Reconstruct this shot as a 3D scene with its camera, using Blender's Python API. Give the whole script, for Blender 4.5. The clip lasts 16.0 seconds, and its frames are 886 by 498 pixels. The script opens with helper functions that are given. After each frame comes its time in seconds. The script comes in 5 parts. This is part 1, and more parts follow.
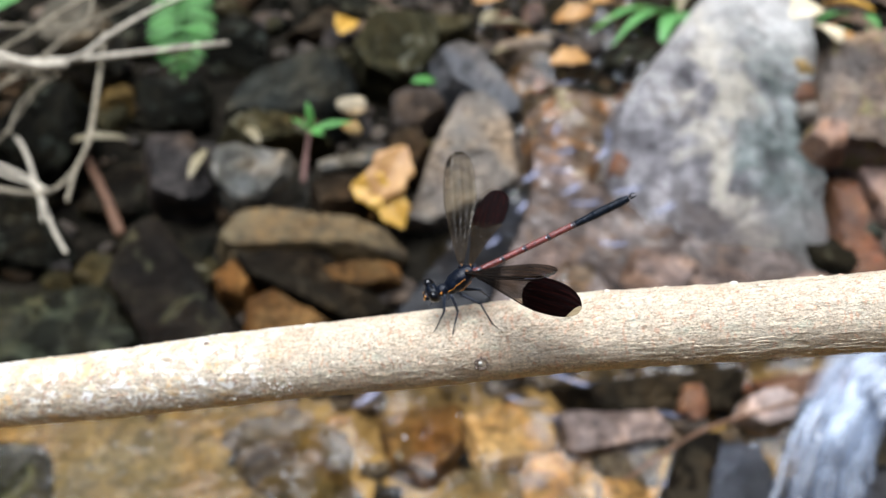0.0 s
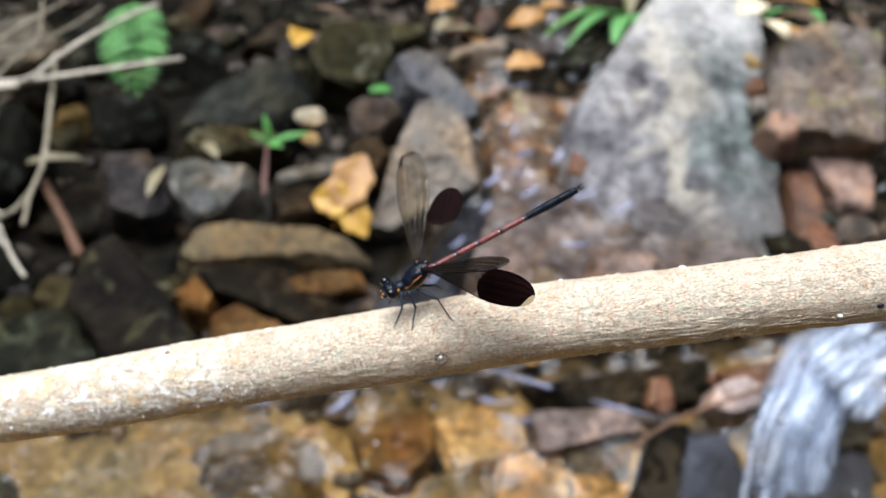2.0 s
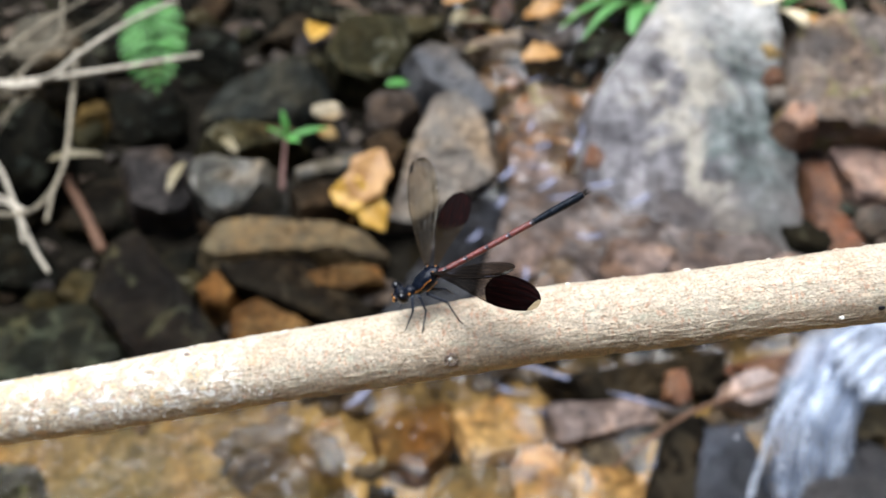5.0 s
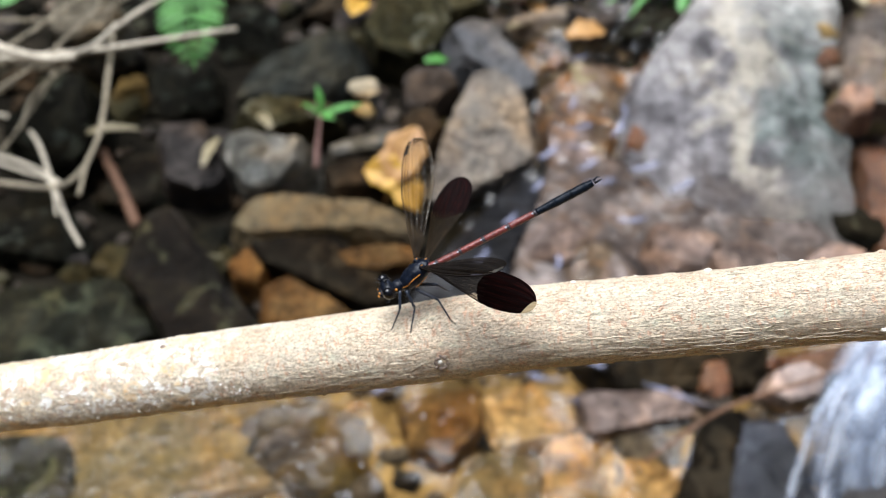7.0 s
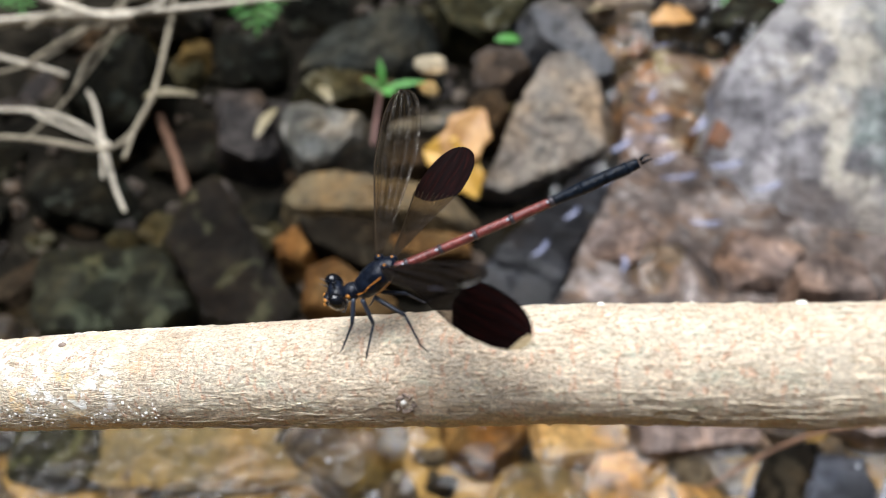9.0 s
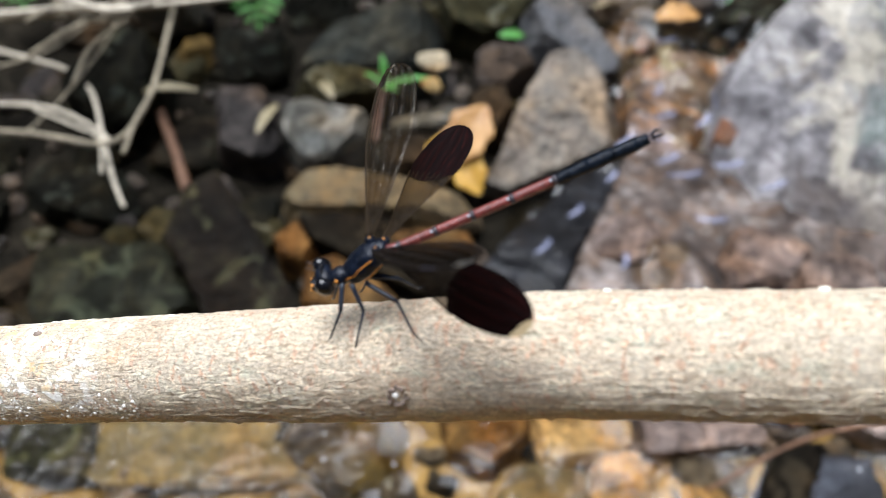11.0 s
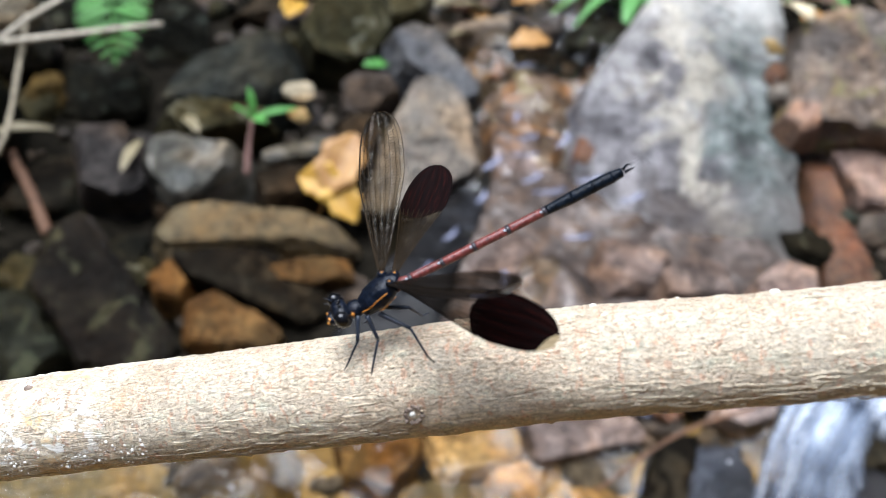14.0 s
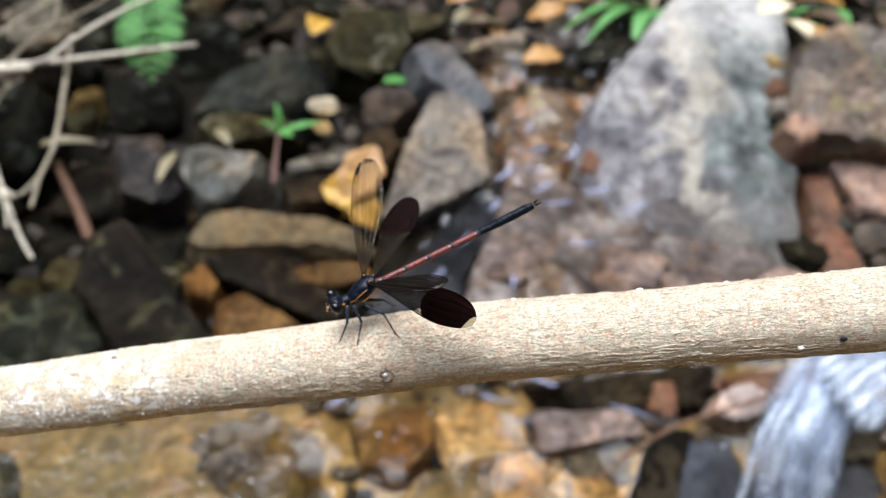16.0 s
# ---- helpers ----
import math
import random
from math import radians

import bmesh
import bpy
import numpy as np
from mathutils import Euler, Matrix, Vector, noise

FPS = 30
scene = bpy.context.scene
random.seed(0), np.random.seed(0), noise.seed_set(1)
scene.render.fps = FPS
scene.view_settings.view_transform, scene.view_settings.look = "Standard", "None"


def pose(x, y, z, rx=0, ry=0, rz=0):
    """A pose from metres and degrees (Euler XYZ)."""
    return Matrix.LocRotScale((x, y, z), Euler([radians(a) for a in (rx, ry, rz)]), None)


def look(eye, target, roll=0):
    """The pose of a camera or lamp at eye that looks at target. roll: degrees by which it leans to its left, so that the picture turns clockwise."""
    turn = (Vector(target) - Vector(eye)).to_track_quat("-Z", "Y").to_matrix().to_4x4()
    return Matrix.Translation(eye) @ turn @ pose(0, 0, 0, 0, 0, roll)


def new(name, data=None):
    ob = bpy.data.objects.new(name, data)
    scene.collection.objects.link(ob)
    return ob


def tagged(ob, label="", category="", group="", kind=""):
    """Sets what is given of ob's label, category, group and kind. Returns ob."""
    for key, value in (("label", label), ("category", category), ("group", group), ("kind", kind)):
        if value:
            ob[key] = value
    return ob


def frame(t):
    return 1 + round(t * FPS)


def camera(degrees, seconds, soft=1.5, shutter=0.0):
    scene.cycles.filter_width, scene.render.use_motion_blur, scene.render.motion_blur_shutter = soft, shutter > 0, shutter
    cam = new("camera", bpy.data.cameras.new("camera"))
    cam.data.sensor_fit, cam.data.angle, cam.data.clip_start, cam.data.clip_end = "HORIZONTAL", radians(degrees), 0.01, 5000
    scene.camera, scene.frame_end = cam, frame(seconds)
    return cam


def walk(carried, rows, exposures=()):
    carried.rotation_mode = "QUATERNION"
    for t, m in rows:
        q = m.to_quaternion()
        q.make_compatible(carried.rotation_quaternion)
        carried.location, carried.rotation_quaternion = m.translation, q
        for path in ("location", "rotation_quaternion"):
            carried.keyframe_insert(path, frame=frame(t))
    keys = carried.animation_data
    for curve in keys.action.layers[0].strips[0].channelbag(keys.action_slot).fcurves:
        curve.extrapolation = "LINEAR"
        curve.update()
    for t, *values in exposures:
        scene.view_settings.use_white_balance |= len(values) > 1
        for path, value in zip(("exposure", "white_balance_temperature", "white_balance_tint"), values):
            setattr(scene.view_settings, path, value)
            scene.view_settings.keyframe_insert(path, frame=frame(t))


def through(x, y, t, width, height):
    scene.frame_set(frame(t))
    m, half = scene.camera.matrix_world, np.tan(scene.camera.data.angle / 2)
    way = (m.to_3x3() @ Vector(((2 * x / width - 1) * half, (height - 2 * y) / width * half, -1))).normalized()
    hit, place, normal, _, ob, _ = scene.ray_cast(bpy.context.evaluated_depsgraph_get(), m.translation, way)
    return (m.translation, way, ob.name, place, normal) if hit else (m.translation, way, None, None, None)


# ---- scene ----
cam = camera(54.0, 16.0, soft=1.0)
cam.data.dof.use_dof = True
cam.data.dof.focus_distance = 0.138
cam.data.dof.aperture_fstop = 20.0

# seconds, place in metres, turn in degrees: a phone held close over the branch
PATH = [
    (0, 0.00000, 0.00000, 0.58000, 50.000, -0.000, 0.000),
    (0.5, -0.00256, -0.00136, 0.57812, 50.398, -1.026, -2.317),
    (1, -0.00184, -0.00547, 0.57988, 50.500, -0.551, -3.033),
    (1.5, 0.00038, -0.00425, 0.58018, 50.603, 0.140, -3.213),
    (2, 0.00200, -0.00375, 0.58002, 50.559, 0.494, -3.341),
    (2.5, 0.00218, -0.00384, 0.58045, 50.298, 0.826, -3.182),
    (3, 0.00217, -0.00373, 0.57986, 50.109, 0.950, -2.988),
    (5.5, 0.00424, -0.00690, 0.58713, 49.763, 1.850, -2.438),
    (6, 0.00280, -0.00811, 0.58826, 49.546, 2.026, -2.180),
    (6.5, 0.00189, -0.00633, 0.58783, 49.368, 2.176, -1.951),
    (7, 0.01424, 0.00910, 0.57546, 48.626, 2.614, 0.456),
    (7.5, 0.02114, 0.02350, 0.56059, 48.154, 2.883, 4.178),
    (8, 0.02404, 0.03624, 0.55159, 48.246, 2.804, 5.304),
    (8.5, 0.02493, 0.04270, 0.54685, 48.147, 2.849, 6.283),
    (11, 0.02519, 0.05025, 0.53769, 48.135, 2.705, 6.934),
    (11.5, 0.02213, 0.05107, 0.53456, 48.203, 2.668, 6.709),
    (12, 0.01083, 0.04994, 0.53904, 48.595, 0.551, 1.629),
    (12.5, 0.00293, 0.04413, 0.54193, 49.980, -0.903, -1.259),
    (13, 0.00459, 0.04201, 0.54329, 50.476, -1.546, -2.639),
    (13.5, 0.00594, 0.04223, 0.54400, 50.010, -1.430, -2.600),
    (14, 0.00688, 0.04119, 0.54653, 49.562, -0.847, -2.468),
    (14.5, 0.00806, 0.04132, 0.54646, 49.296, -0.482, -2.143),
    (15, 0.00898, 0.03973, 0.54629, 49.342, -0.307, -1.854),
    (15.5, 0.01132, 0.03311, 0.55265, 49.645, -0.034, -1.321),
    (16, 0.01669, 0.00357, 0.57977, 49.860, 0.115, -1.009),
]
walk(cam, [(t, pose(x, y, z, rx, ry, rz)) for t, x, y, z, rx, ry, rz in PATH], exposures=[(0, 1.06, 6380, 10), (6.5, 1.05, 6500, 10), (7.5, 1.06, 6600, 10), (11, 1.05, 6400, 10), (12.5, 1.13, 6180, 10), (14.5, 1.1, 6300, 10), (16, 1.07, 6450, 10)])

# ---- light: bright sky over a shaded stream, soft sun through the canopy ----
world = bpy.data.worlds.new("sky")
scene.world = world
world.use_nodes = True
wn = world.node_tree.nodes
sky = wn.new("ShaderNodeTexSky")
sky.sky_type, sky.sun_disc = "NISHITA", False
sky.sun_elevation, sky.sun_rotation = radians(82), radians(-60)
wn["Background"].inputs["Strength"].default_value = 0.075
world.node_tree.links.new(sky.outputs[0], wn["Background"].inputs["Color"])
sun = new("sun", bpy.data.lights.new("sun", "SUN"))
sun.data.energy, sun.data.angle, sun.data.color = 4.4, radians(48), (0.955, 0.985, 1.03)
sun.matrix_world = look((-0.35, 0.2, 3.0), (0, 0, 0))


# ---- materials ----
def nodes_of(name):
    m = bpy.data.materials.new(name)
    m.use_nodes = True
    return m, m.node_tree.nodes, m.node_tree.links, m.node_tree.nodes["Principled BSDF"]


def place_of(n, l, jitter=True):
    """Object coordinates, shifted for each object so that no two look alike."""
    tc = n.new("ShaderNodeTexCoord")
    if not jitter:
        return tc.outputs["Object"]
    info, mul, add = n.new("ShaderNodeObjectInfo"), n.new("ShaderNodeMath"), n.new("ShaderNodeVectorMath")
    mul.operation, mul.inputs[1].default_value = "MULTIPLY", 7.0
    l.new(info.outputs["Random"], mul.inputs[0])
    l.new(tc.outputs["Object"], add.inputs[0])
    l.new(mul.outputs[0], add.inputs[1])
    return add.outputs[0]


def noise_of(n, l, where, scale, detail=4.0, rough=0.6, distort=0.0):
    t = n.new("ShaderNodeTexNoise")
    t.inputs["Scale"].default_value, t.inputs["Detail"].default_value = scale, detail
    t.inputs["Roughness"].default_value, t.inputs["Distortion"].default_value = rough, distort
    l.new(where, t.inputs["Vector"])
    return t.outputs["Fac"]


def ramp_of(n, l, fac, stops):
    r = n.new("ShaderNodeValToRGB")
    while len(r.color_ramp.elements) < len(stops):
        r.color_ramp.elements.new(0.5)
    for e, (p, c) in zip(r.color_ramp.elements, stops):
        e.position, e.color = p, (*c, 1) if len(c) == 3 else c
    l.new(fac, r.inputs[0])
    return r.outputs["Color"]


def mix_of(n, l, fac, a, b, kind="MIX"):
    m = n.new("ShaderNodeMix")
    m.data_type, m.blend_type = "RGBA", kind
    if hasattr(fac, "links"):
        l.new(fac, m.inputs[0])
    else:
        m.inputs[0].default_value = fac
    for socket, v in ((m.inputs[6], a), (m.inputs[7], b)):
        if hasattr(v, "links"):
            l.new(v, socket)
        else:
            socket.default_value = (*v, 1)
    return m.outputs[2]


def bump_of(n, l, height, strength, distance):
    b = n.new("ShaderNodeBump")
    b.inputs["Strength"].default_value, b.inputs["Distance"].default_value = strength, distance
    l.new(height, b.inputs["Height"])
    return b.outputs[0]


def stone_mat(name, dark, mid, light, rough=0.75, wet=0.0, spots=None, streak=1.0):
    m, n, l, p = nodes_of(name)
    where = place_of(n, l)
    if streak != 1.0:
        mp = n.new("ShaderNodeMapping")
        mp.inputs["Scale"].default_value = (1.0, 1.0, streak)
        l.new(where, mp.inputs[0])
        where = mp.outputs[0]
    big, fine = noise_of(n, l, where, 22, 5, 0.65, 0.6), noise_of(n, l, where, 190, 5, 0.7)
    col = ramp_of(n, l, big, [(0.28, dark), (0.48, mid), (0.68, light)])
    grain = ramp_of(n, l, fine, [(0.28, (0.4, 0.4, 0.4)), (0.5, (0.95, 0.95, 0.95)), (0.72, (1.4, 1.36, 1.3))])
    col = mix_of(n, l, 0.85, col, grain, "MULTIPLY")
    mottle = noise_of(n, l, where, 62, 4, 0.7, 1.5)
    col = mix_of(n, l, 0.9, col, ramp_of(n, l, mottle, [(0.34, (0.42, 0.4, 0.38)), (0.5, (1, 1, 1)), (0.66, (1.75, 1.68, 1.6))]), "MULTIPLY")
    if spots:
        patch = ramp_of(n, l, noise_of(n, l, where, 34, 3, 0.5, 1.2), [(0.56, (0, 0, 0)), (0.64, (1, 1, 1))])
        col = mix_of(n, l, patch, col, spots)
    wash = noise_of(n, l, where, 13, 4, 0.6, 0.8)
    col = mix_of(n, l, 1.0, col, ramp_of(n, l, wash, [(0.36, (0.78, 0.84, 0.86)), (0.5, (1.02, 1.0, 0.94)), (0.64, (1.28, 1.08, 0.82))]), "MULTIPLY")
    info = n.new("ShaderNodeObjectInfo")
    vary = ramp_of(n, l, info.outputs["Random"], [(0.0, (0.82, 0.82, 0.84)), (1.0, (1.15, 1.12, 1.08))])
    l.new(mix_of(n, l, 1.0, col, vary, "MULTIPLY"), p.inputs["Base Color"])
    r = ramp_of(n, l, fine, [(0.3, (rough * 0.75,) * 3), (0.7, (min(1, rough * 1.2),) * 3)])
    l.new(r, p.inputs["Roughness"])
    p.inputs["Coat Weight"].default_value, p.inputs["Coat Roughness"].default_value = wet, 0.1
    p.inputs["Specular IOR Level"].default_value = 0.05 if wet < 0.15 else 0.25
    rough_skin = n.new("ShaderNodeMath")
    rough_skin.operation = "MULTIPLY_ADD"
    rough_skin.inputs[1].default_value = 2.5
    l.new(big, rough_skin.inputs[0])
    l.new(fine, rough_skin.inputs[2])
    normal = bump_of(n, l, rough_skin.outputs[0], 0.7, 0.006)
    l.new(normal, p.inputs["Normal"])
    l.new(normal, p.inputs["Coat Normal"])
    return m


M_TAN = stone_mat("tan_grey_rock", (0.0952, 0.0814, 0.0742), (0.1511, 0.1329, 0.1195), (0.2020, 0.1749, 0.1483), 0.7, 0.1)
M_OCHRE = stone_mat("ochre_rock", (0.0356, 0.0248, 0.0113), (0.0778, 0.0561, 0.0274), (0.1100, 0.0857, 0.0482), 0.6, 0.2)
M_SLATE = stone_mat("purple_slate", (0.0213, 0.0182, 0.0169), (0.0463, 0.0393, 0.0365), (0.0771, 0.0653, 0.0594), 0.85, 0.0, None, 3.0)
M_PATCHY = stone_mat("patchy_grey_rock", (0.0358, 0.0355, 0.0309), (0.0766, 0.0757, 0.0674), (0.1378, 0.1332, 0.1234), 0.6, 0.1, (0.2, 0.19, 0.172), 2.0)
# Near black: the bank's deep shade is put into this base colour.
M_DARK = stone_mat("shade_dark_wet_slate", (0.0026, 0.0025, 0.0018), (0.0067, 0.0065, 0.0046), (0.0133, 0.0121, 0.0080), 0.85, 0.0, (0.032, 0.035, 0.027), 2.5)
M_OLIVE = stone_mat("olive_rock", (0.0090, 0.0080, 0.0039), (0.0254, 0.0226, 0.0111), (0.0449, 0.0403, 0.0219), 0.85, 0.0, (0.085, 0.08, 0.055))
M_BLUE = stone_mat("blue_grey_rock", (0.0315, 0.0333, 0.0385), (0.0596, 0.0614, 0.0697), (0.0949, 0.0965, 0.1043), 0.45, 0.4)
M_CREAM = stone_mat("cream_pebble", (0.225, 0.188, 0.128), (0.323, 0.277, 0.203), (0.39, 0.345, 0.27), 0.6)
M_YEL = stone_mat("yellow_pebble", (0.28, 0.168, 0.048), (0.4, 0.256, 0.096), (0.48, 0.344, 0.16), 0.5, 0.2)
M_YELD = stone_mat("dim_ochre_rock", (0.035, 0.0227, 0.007), (0.063, 0.042, 0.014), (0.091, 0.063, 0.0245), 0.6)
M_BROWN = stone_mat("brown_rock", (0.0100, 0.0068, 0.0044), (0.0239, 0.0172, 0.0111), (0.0419, 0.0317, 0.0220), 0.85, 0.0)
# Wet brown, darkened further so that shade is part of the colour.
M_WETDARK = stone_mat("shade_brown_wet_rock", (0.0031, 0.0025, 0.0018), (0.0085, 0.0067, 0.0047), (0.0186, 0.0154, 0.0102), 0.8, 0.0, (0.026, 0.021, 0.014))
M_WETOR = stone_mat("amber_wet_rock", (0.0936, 0.0549, 0.0240), (0.2223, 0.1430, 0.0655), (0.3627, 0.2517, 0.1310), 0.7, 0.08)
M_WETAMB = stone_mat("dim_amber_rock", (0.0273, 0.0135, 0.0050), (0.0780, 0.0414, 0.0152), (0.1463, 0.0880, 0.0354), 0.7, 0.08)
M_WETPUR = stone_mat("brown_purple_wet_rock", (0.0440, 0.0305, 0.0254), (0.1144, 0.0828, 0.0720), (0.2285, 0.1742, 0.1567), 0.7, 0.08)
M_RUST = stone_mat("rust_grey_rock", (0.075, 0.058, 0.05), (0.15, 0.124, 0.11), (0.24, 0.205, 0.185), 0.65, 0.1, (0.17, 0.15, 0.085))
M_RUSTOR = stone_mat("iron_stained_rock", (0.0451, 0.0167, 0.0076), (0.0994, 0.0407, 0.0177), (0.1536, 0.0766, 0.0406), 0.4, 0.6)
M_PINK = stone_mat("pinkish_rock", (0.208, 0.152, 0.136), (0.32, 0.248, 0.228), (0.416, 0.344, 0.32), 0.45, 0.4)
M_PINKD = stone_mat("pinkish_brown_rock", (0.1014, 0.0663, 0.0567), (0.1872, 0.1248, 0.1053), (0.2574, 0.1872, 0.1620), 0.5, 0.3)
M_SLATEG = stone_mat("greenish_slate", (0.009, 0.0095, 0.008), (0.02, 0.0215, 0.0185), (0.04, 0.043, 0.037), 0.7, 0.05, None, 2.0)
M_BANK = stone_mat("pale_brown_grey_rock", (0.05, 0.043, 0.033), (0.1, 0.088, 0.068), (0.17, 0.15, 0.12), 0.7)
M_BLUEW = stone_mat("dark_blue_grey_wet_rock", (0.008, 0.009, 0.012), (0.022, 0.024, 0.031), (0.05, 0.053, 0.066), 0.4, 0.5)
M_MOSS = stone_mat("olive_grey_wet_rock", (0.0033, 0.0036, 0.0019), (0.0110, 0.0116, 0.0069), (0.0275, 0.0286, 0.0198), 0.7, 0.1, (0.045, 0.05, 0.03))
M_WEDGE = stone_mat("dark_brown_banded_rock", (0.0028, 0.0020, 0.0013), (0.0083, 0.0060, 0.0041), (0.0187, 0.0149, 0.0099), 0.75, 0.1, (0.05, 0.047, 0.026), 2.0)
M_SAND = stone_mat("sandy_silt", (0.0641, 0.0464, 0.0200), (0.1016, 0.0753, 0.0345), (0.1389, 0.1055, 0.0526), 0.6, 0.2)


def great_mat():
    """Weathered boulder: purple grey on one face, greenish on the other, a pale mineral vein along its crest, brown
    where it is wet, its top painted pale for sun glare.
    """
    m, n, l, p = nodes_of("grey_green_boulder")
    where = place_of(n, l, False)
    sep = n.new("ShaderNodeSeparateXYZ")
    l.new(where, sep.inputs[0])

    def swayed(axis, scale, amount, gain=1.0):
        """A coordinate of the rock, shaken by noise."""
        k = n.new("ShaderNodeMath")
        k.operation = "MULTIPLY_ADD"
        l.new(noise_of(n, l, where, scale, 5, 0.65, 0.6), k.inputs[0])
        k.inputs[1].default_value = amount
        g = n.new("ShaderNodeMath")
        g.operation, g.inputs[1].default_value = "MULTIPLY", gain
        l.new(sep.outputs[axis], g.inputs[0])
        l.new(g.outputs[0], k.inputs[2])
        return k.outputs[0]

    grey = ramp_of(n, l, noise_of(n, l, where, 17, 6, 0.7, 0.5), [(0.36, (0.06, 0.055, 0.06)), (0.46, (0.15, 0.143, 0.152)), (0.55, (0.27, 0.26, 0.27)), (0.66, (0.46, 0.45, 0.46))])
    moss = ramp_of(n, l, noise_of(n, l, where, 21, 5, 0.65, 0.8), [(0.38, (0.065, 0.08, 0.075)), (0.49, (0.165, 0.195, 0.185)), (0.63, (0.38, 0.405, 0.4))])
    col = mix_of(n, l, ramp_of(n, l, swayed("X", 13, 1.0, 4.0), [(0.5, (0, 0, 0)), (0.68, (1, 1, 1))]), grey, moss)
    mp = n.new("ShaderNodeMapping")
    mp.inputs["Scale"].default_value, mp.inputs["Rotation"].default_value = (52, 12, 24), (0, 0, 0.45)
    l.new(where, mp.inputs[0])
    col = mix_of(n, l, 0.85, col, ramp_of(n, l, noise_of(n, l, mp.outputs[0], 1.0, 5, 0.65, 0.4), [(0.36, (0.5, 0.48, 0.46)), (0.5, (1, 1, 1)), (0.64, (1.6, 1.56, 1.54))]), "MULTIPLY")
    # Sun glare on the upper end, painted as a near white tone.
    col = mix_of(n, l, ramp_of(n, l, swayed("Y", 16, 0.3), [(0.18, (0, 0, 0)), (0.3, (0.8, 0.8, 0.8))]), col, (0.74, 0.71, 0.67))
    vein = ramp_of(n, l, swayed("X", 10, 0.3, 1.0), [(0.115, (0, 0, 0)), (0.142, (0.65, 0.65, 0.65)), (0.15, (0.65, 0.65, 0.65)), (0.178, (0, 0, 0))])
    col = mix_of(n, l, vein, col, (0.68, 0.62, 0.5))
    col = mix_of(n, l, ramp_of(n, l, noise_of(n, l, where, 23, 5, 0.65, 1.0), [(0.54, (0, 0, 0)), (0.68, (0.7, 0.7, 0.7))]), col, (0.1, 0.07, 0.05))
    fine = noise_of(n, l, where, 150, 5, 0.7)
    col = mix_of(n, l, 0.8, col, ramp_of(n, l, fine, [(0.25, (0.55, 0.55, 0.55)), (0.75, (1.3, 1.28, 1.26))]), "MULTIPLY")
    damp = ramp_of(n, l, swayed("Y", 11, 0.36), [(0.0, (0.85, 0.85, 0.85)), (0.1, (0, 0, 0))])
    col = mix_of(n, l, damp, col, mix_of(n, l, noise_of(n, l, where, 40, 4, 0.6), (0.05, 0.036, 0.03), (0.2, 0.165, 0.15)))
    l.new(col, p.inputs["Base Color"])
    p.inputs["Roughness"].default_value = 0.6
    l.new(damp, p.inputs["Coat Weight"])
    p.inputs["Coat Roughness"].default_value = 0.12
    skin = n.new("ShaderNodeMath")
    skin.operation, skin.inputs[1].default_value = "MULTIPLY_ADD", 4.0
    l.new(noise_of(n, l, where, 30, 6, 0.7, 0.6), skin.inputs[0])
    l.new(fine, skin.inputs[2])
    normal = bump_of(n, l, skin.outputs[0], 0.9, 0.009)
    l.new(normal, p.inputs["Normal"])
    l.new(normal, p.inputs["Coat Normal"])
    return m


def film_mat(name, stops, rust, film=0.16, gloss=0.2, relief=0.01):
    """Rock under a running film of water: stained in patches, its wet ripples mirroring the open sky."""
    m, n, l, p = nodes_of(name)
    where = place_of(n, l)
    big, mid, fine = noise_of(n, l, where, 16, 6, 0.7, 0.8), noise_of(n, l, where, 46, 4, 0.65, 1.0), noise_of(n, l, where, 170, 4, 0.7)
    col = ramp_of(n, l, big, stops)
    col = mix_of(n, l, ramp_of(n, l, noise_of(n, l, where, 27, 4, 0.6, 1.2), [(0.52, (0, 0, 0)), (0.66, (0.8, 0.8, 0.8))]), col, rust)
    col = mix_of(n, l, 0.9, col, ramp_of(n, l, mid, [(0.32, (0.4, 0.38, 0.36)), (0.5, (1, 1, 1)), (0.68, (1.7, 1.66, 1.66))]), "MULTIPLY")
    col = mix_of(n, l, 0.7, col, ramp_of(n, l, fine, [(0.3, (0.6, 0.6, 0.6)), (0.7, (1.35, 1.35, 1.35))]), "MULTIPLY")
    l.new(col, p.inputs["Base Color"])
    p.inputs["Roughness"].default_value = 0.5
    p.inputs["Specular IOR Level"].default_value = 0.1
    p.inputs["Coat Weight"].default_value, p.inputs["Coat Roughness"].default_value = film, gloss
    l.new(bump_of(n, l, fine, 0.6, 0.004), p.inputs["Normal"])
    l.new(bump_of(n, l, noise_of(n, l, where, 24, 1, 0.5, 0.6), 1.0, relief), p.inputs["Coat Normal"])
    return m


M_LEDGE = film_mat("brown_rock_under_water_film", [(0.36, (0.016, 0.011, 0.009)), (0.46, (0.055, 0.041, 0.034)), (0.56, (0.11, 0.09, 0.08)), (0.66, (0.2, 0.174, 0.164))], (0.095, 0.055, 0.03))
M_STEP = film_mat("amber_rock_under_water_film", [(0.36, (0.02, 0.013, 0.01)), (0.48, (0.055, 0.037, 0.028)), (0.6, (0.14, 0.107, 0.096))], (0.22, 0.1, 0.03), 0.4, 0.1, 0.022)
# Black base colour holds the shade of the gutter's crevice.
M_GUTTER = film_mat("crevice_shade_under_water_film", [(0.36, (0.002, 0.002, 0.0022)), (0.5, (0.006, 0.006, 0.007)), (0.66, (0.016, 0.017, 0.02))], (0.008, 0.006, 0.005), 0.06, 0.1)


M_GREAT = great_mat()


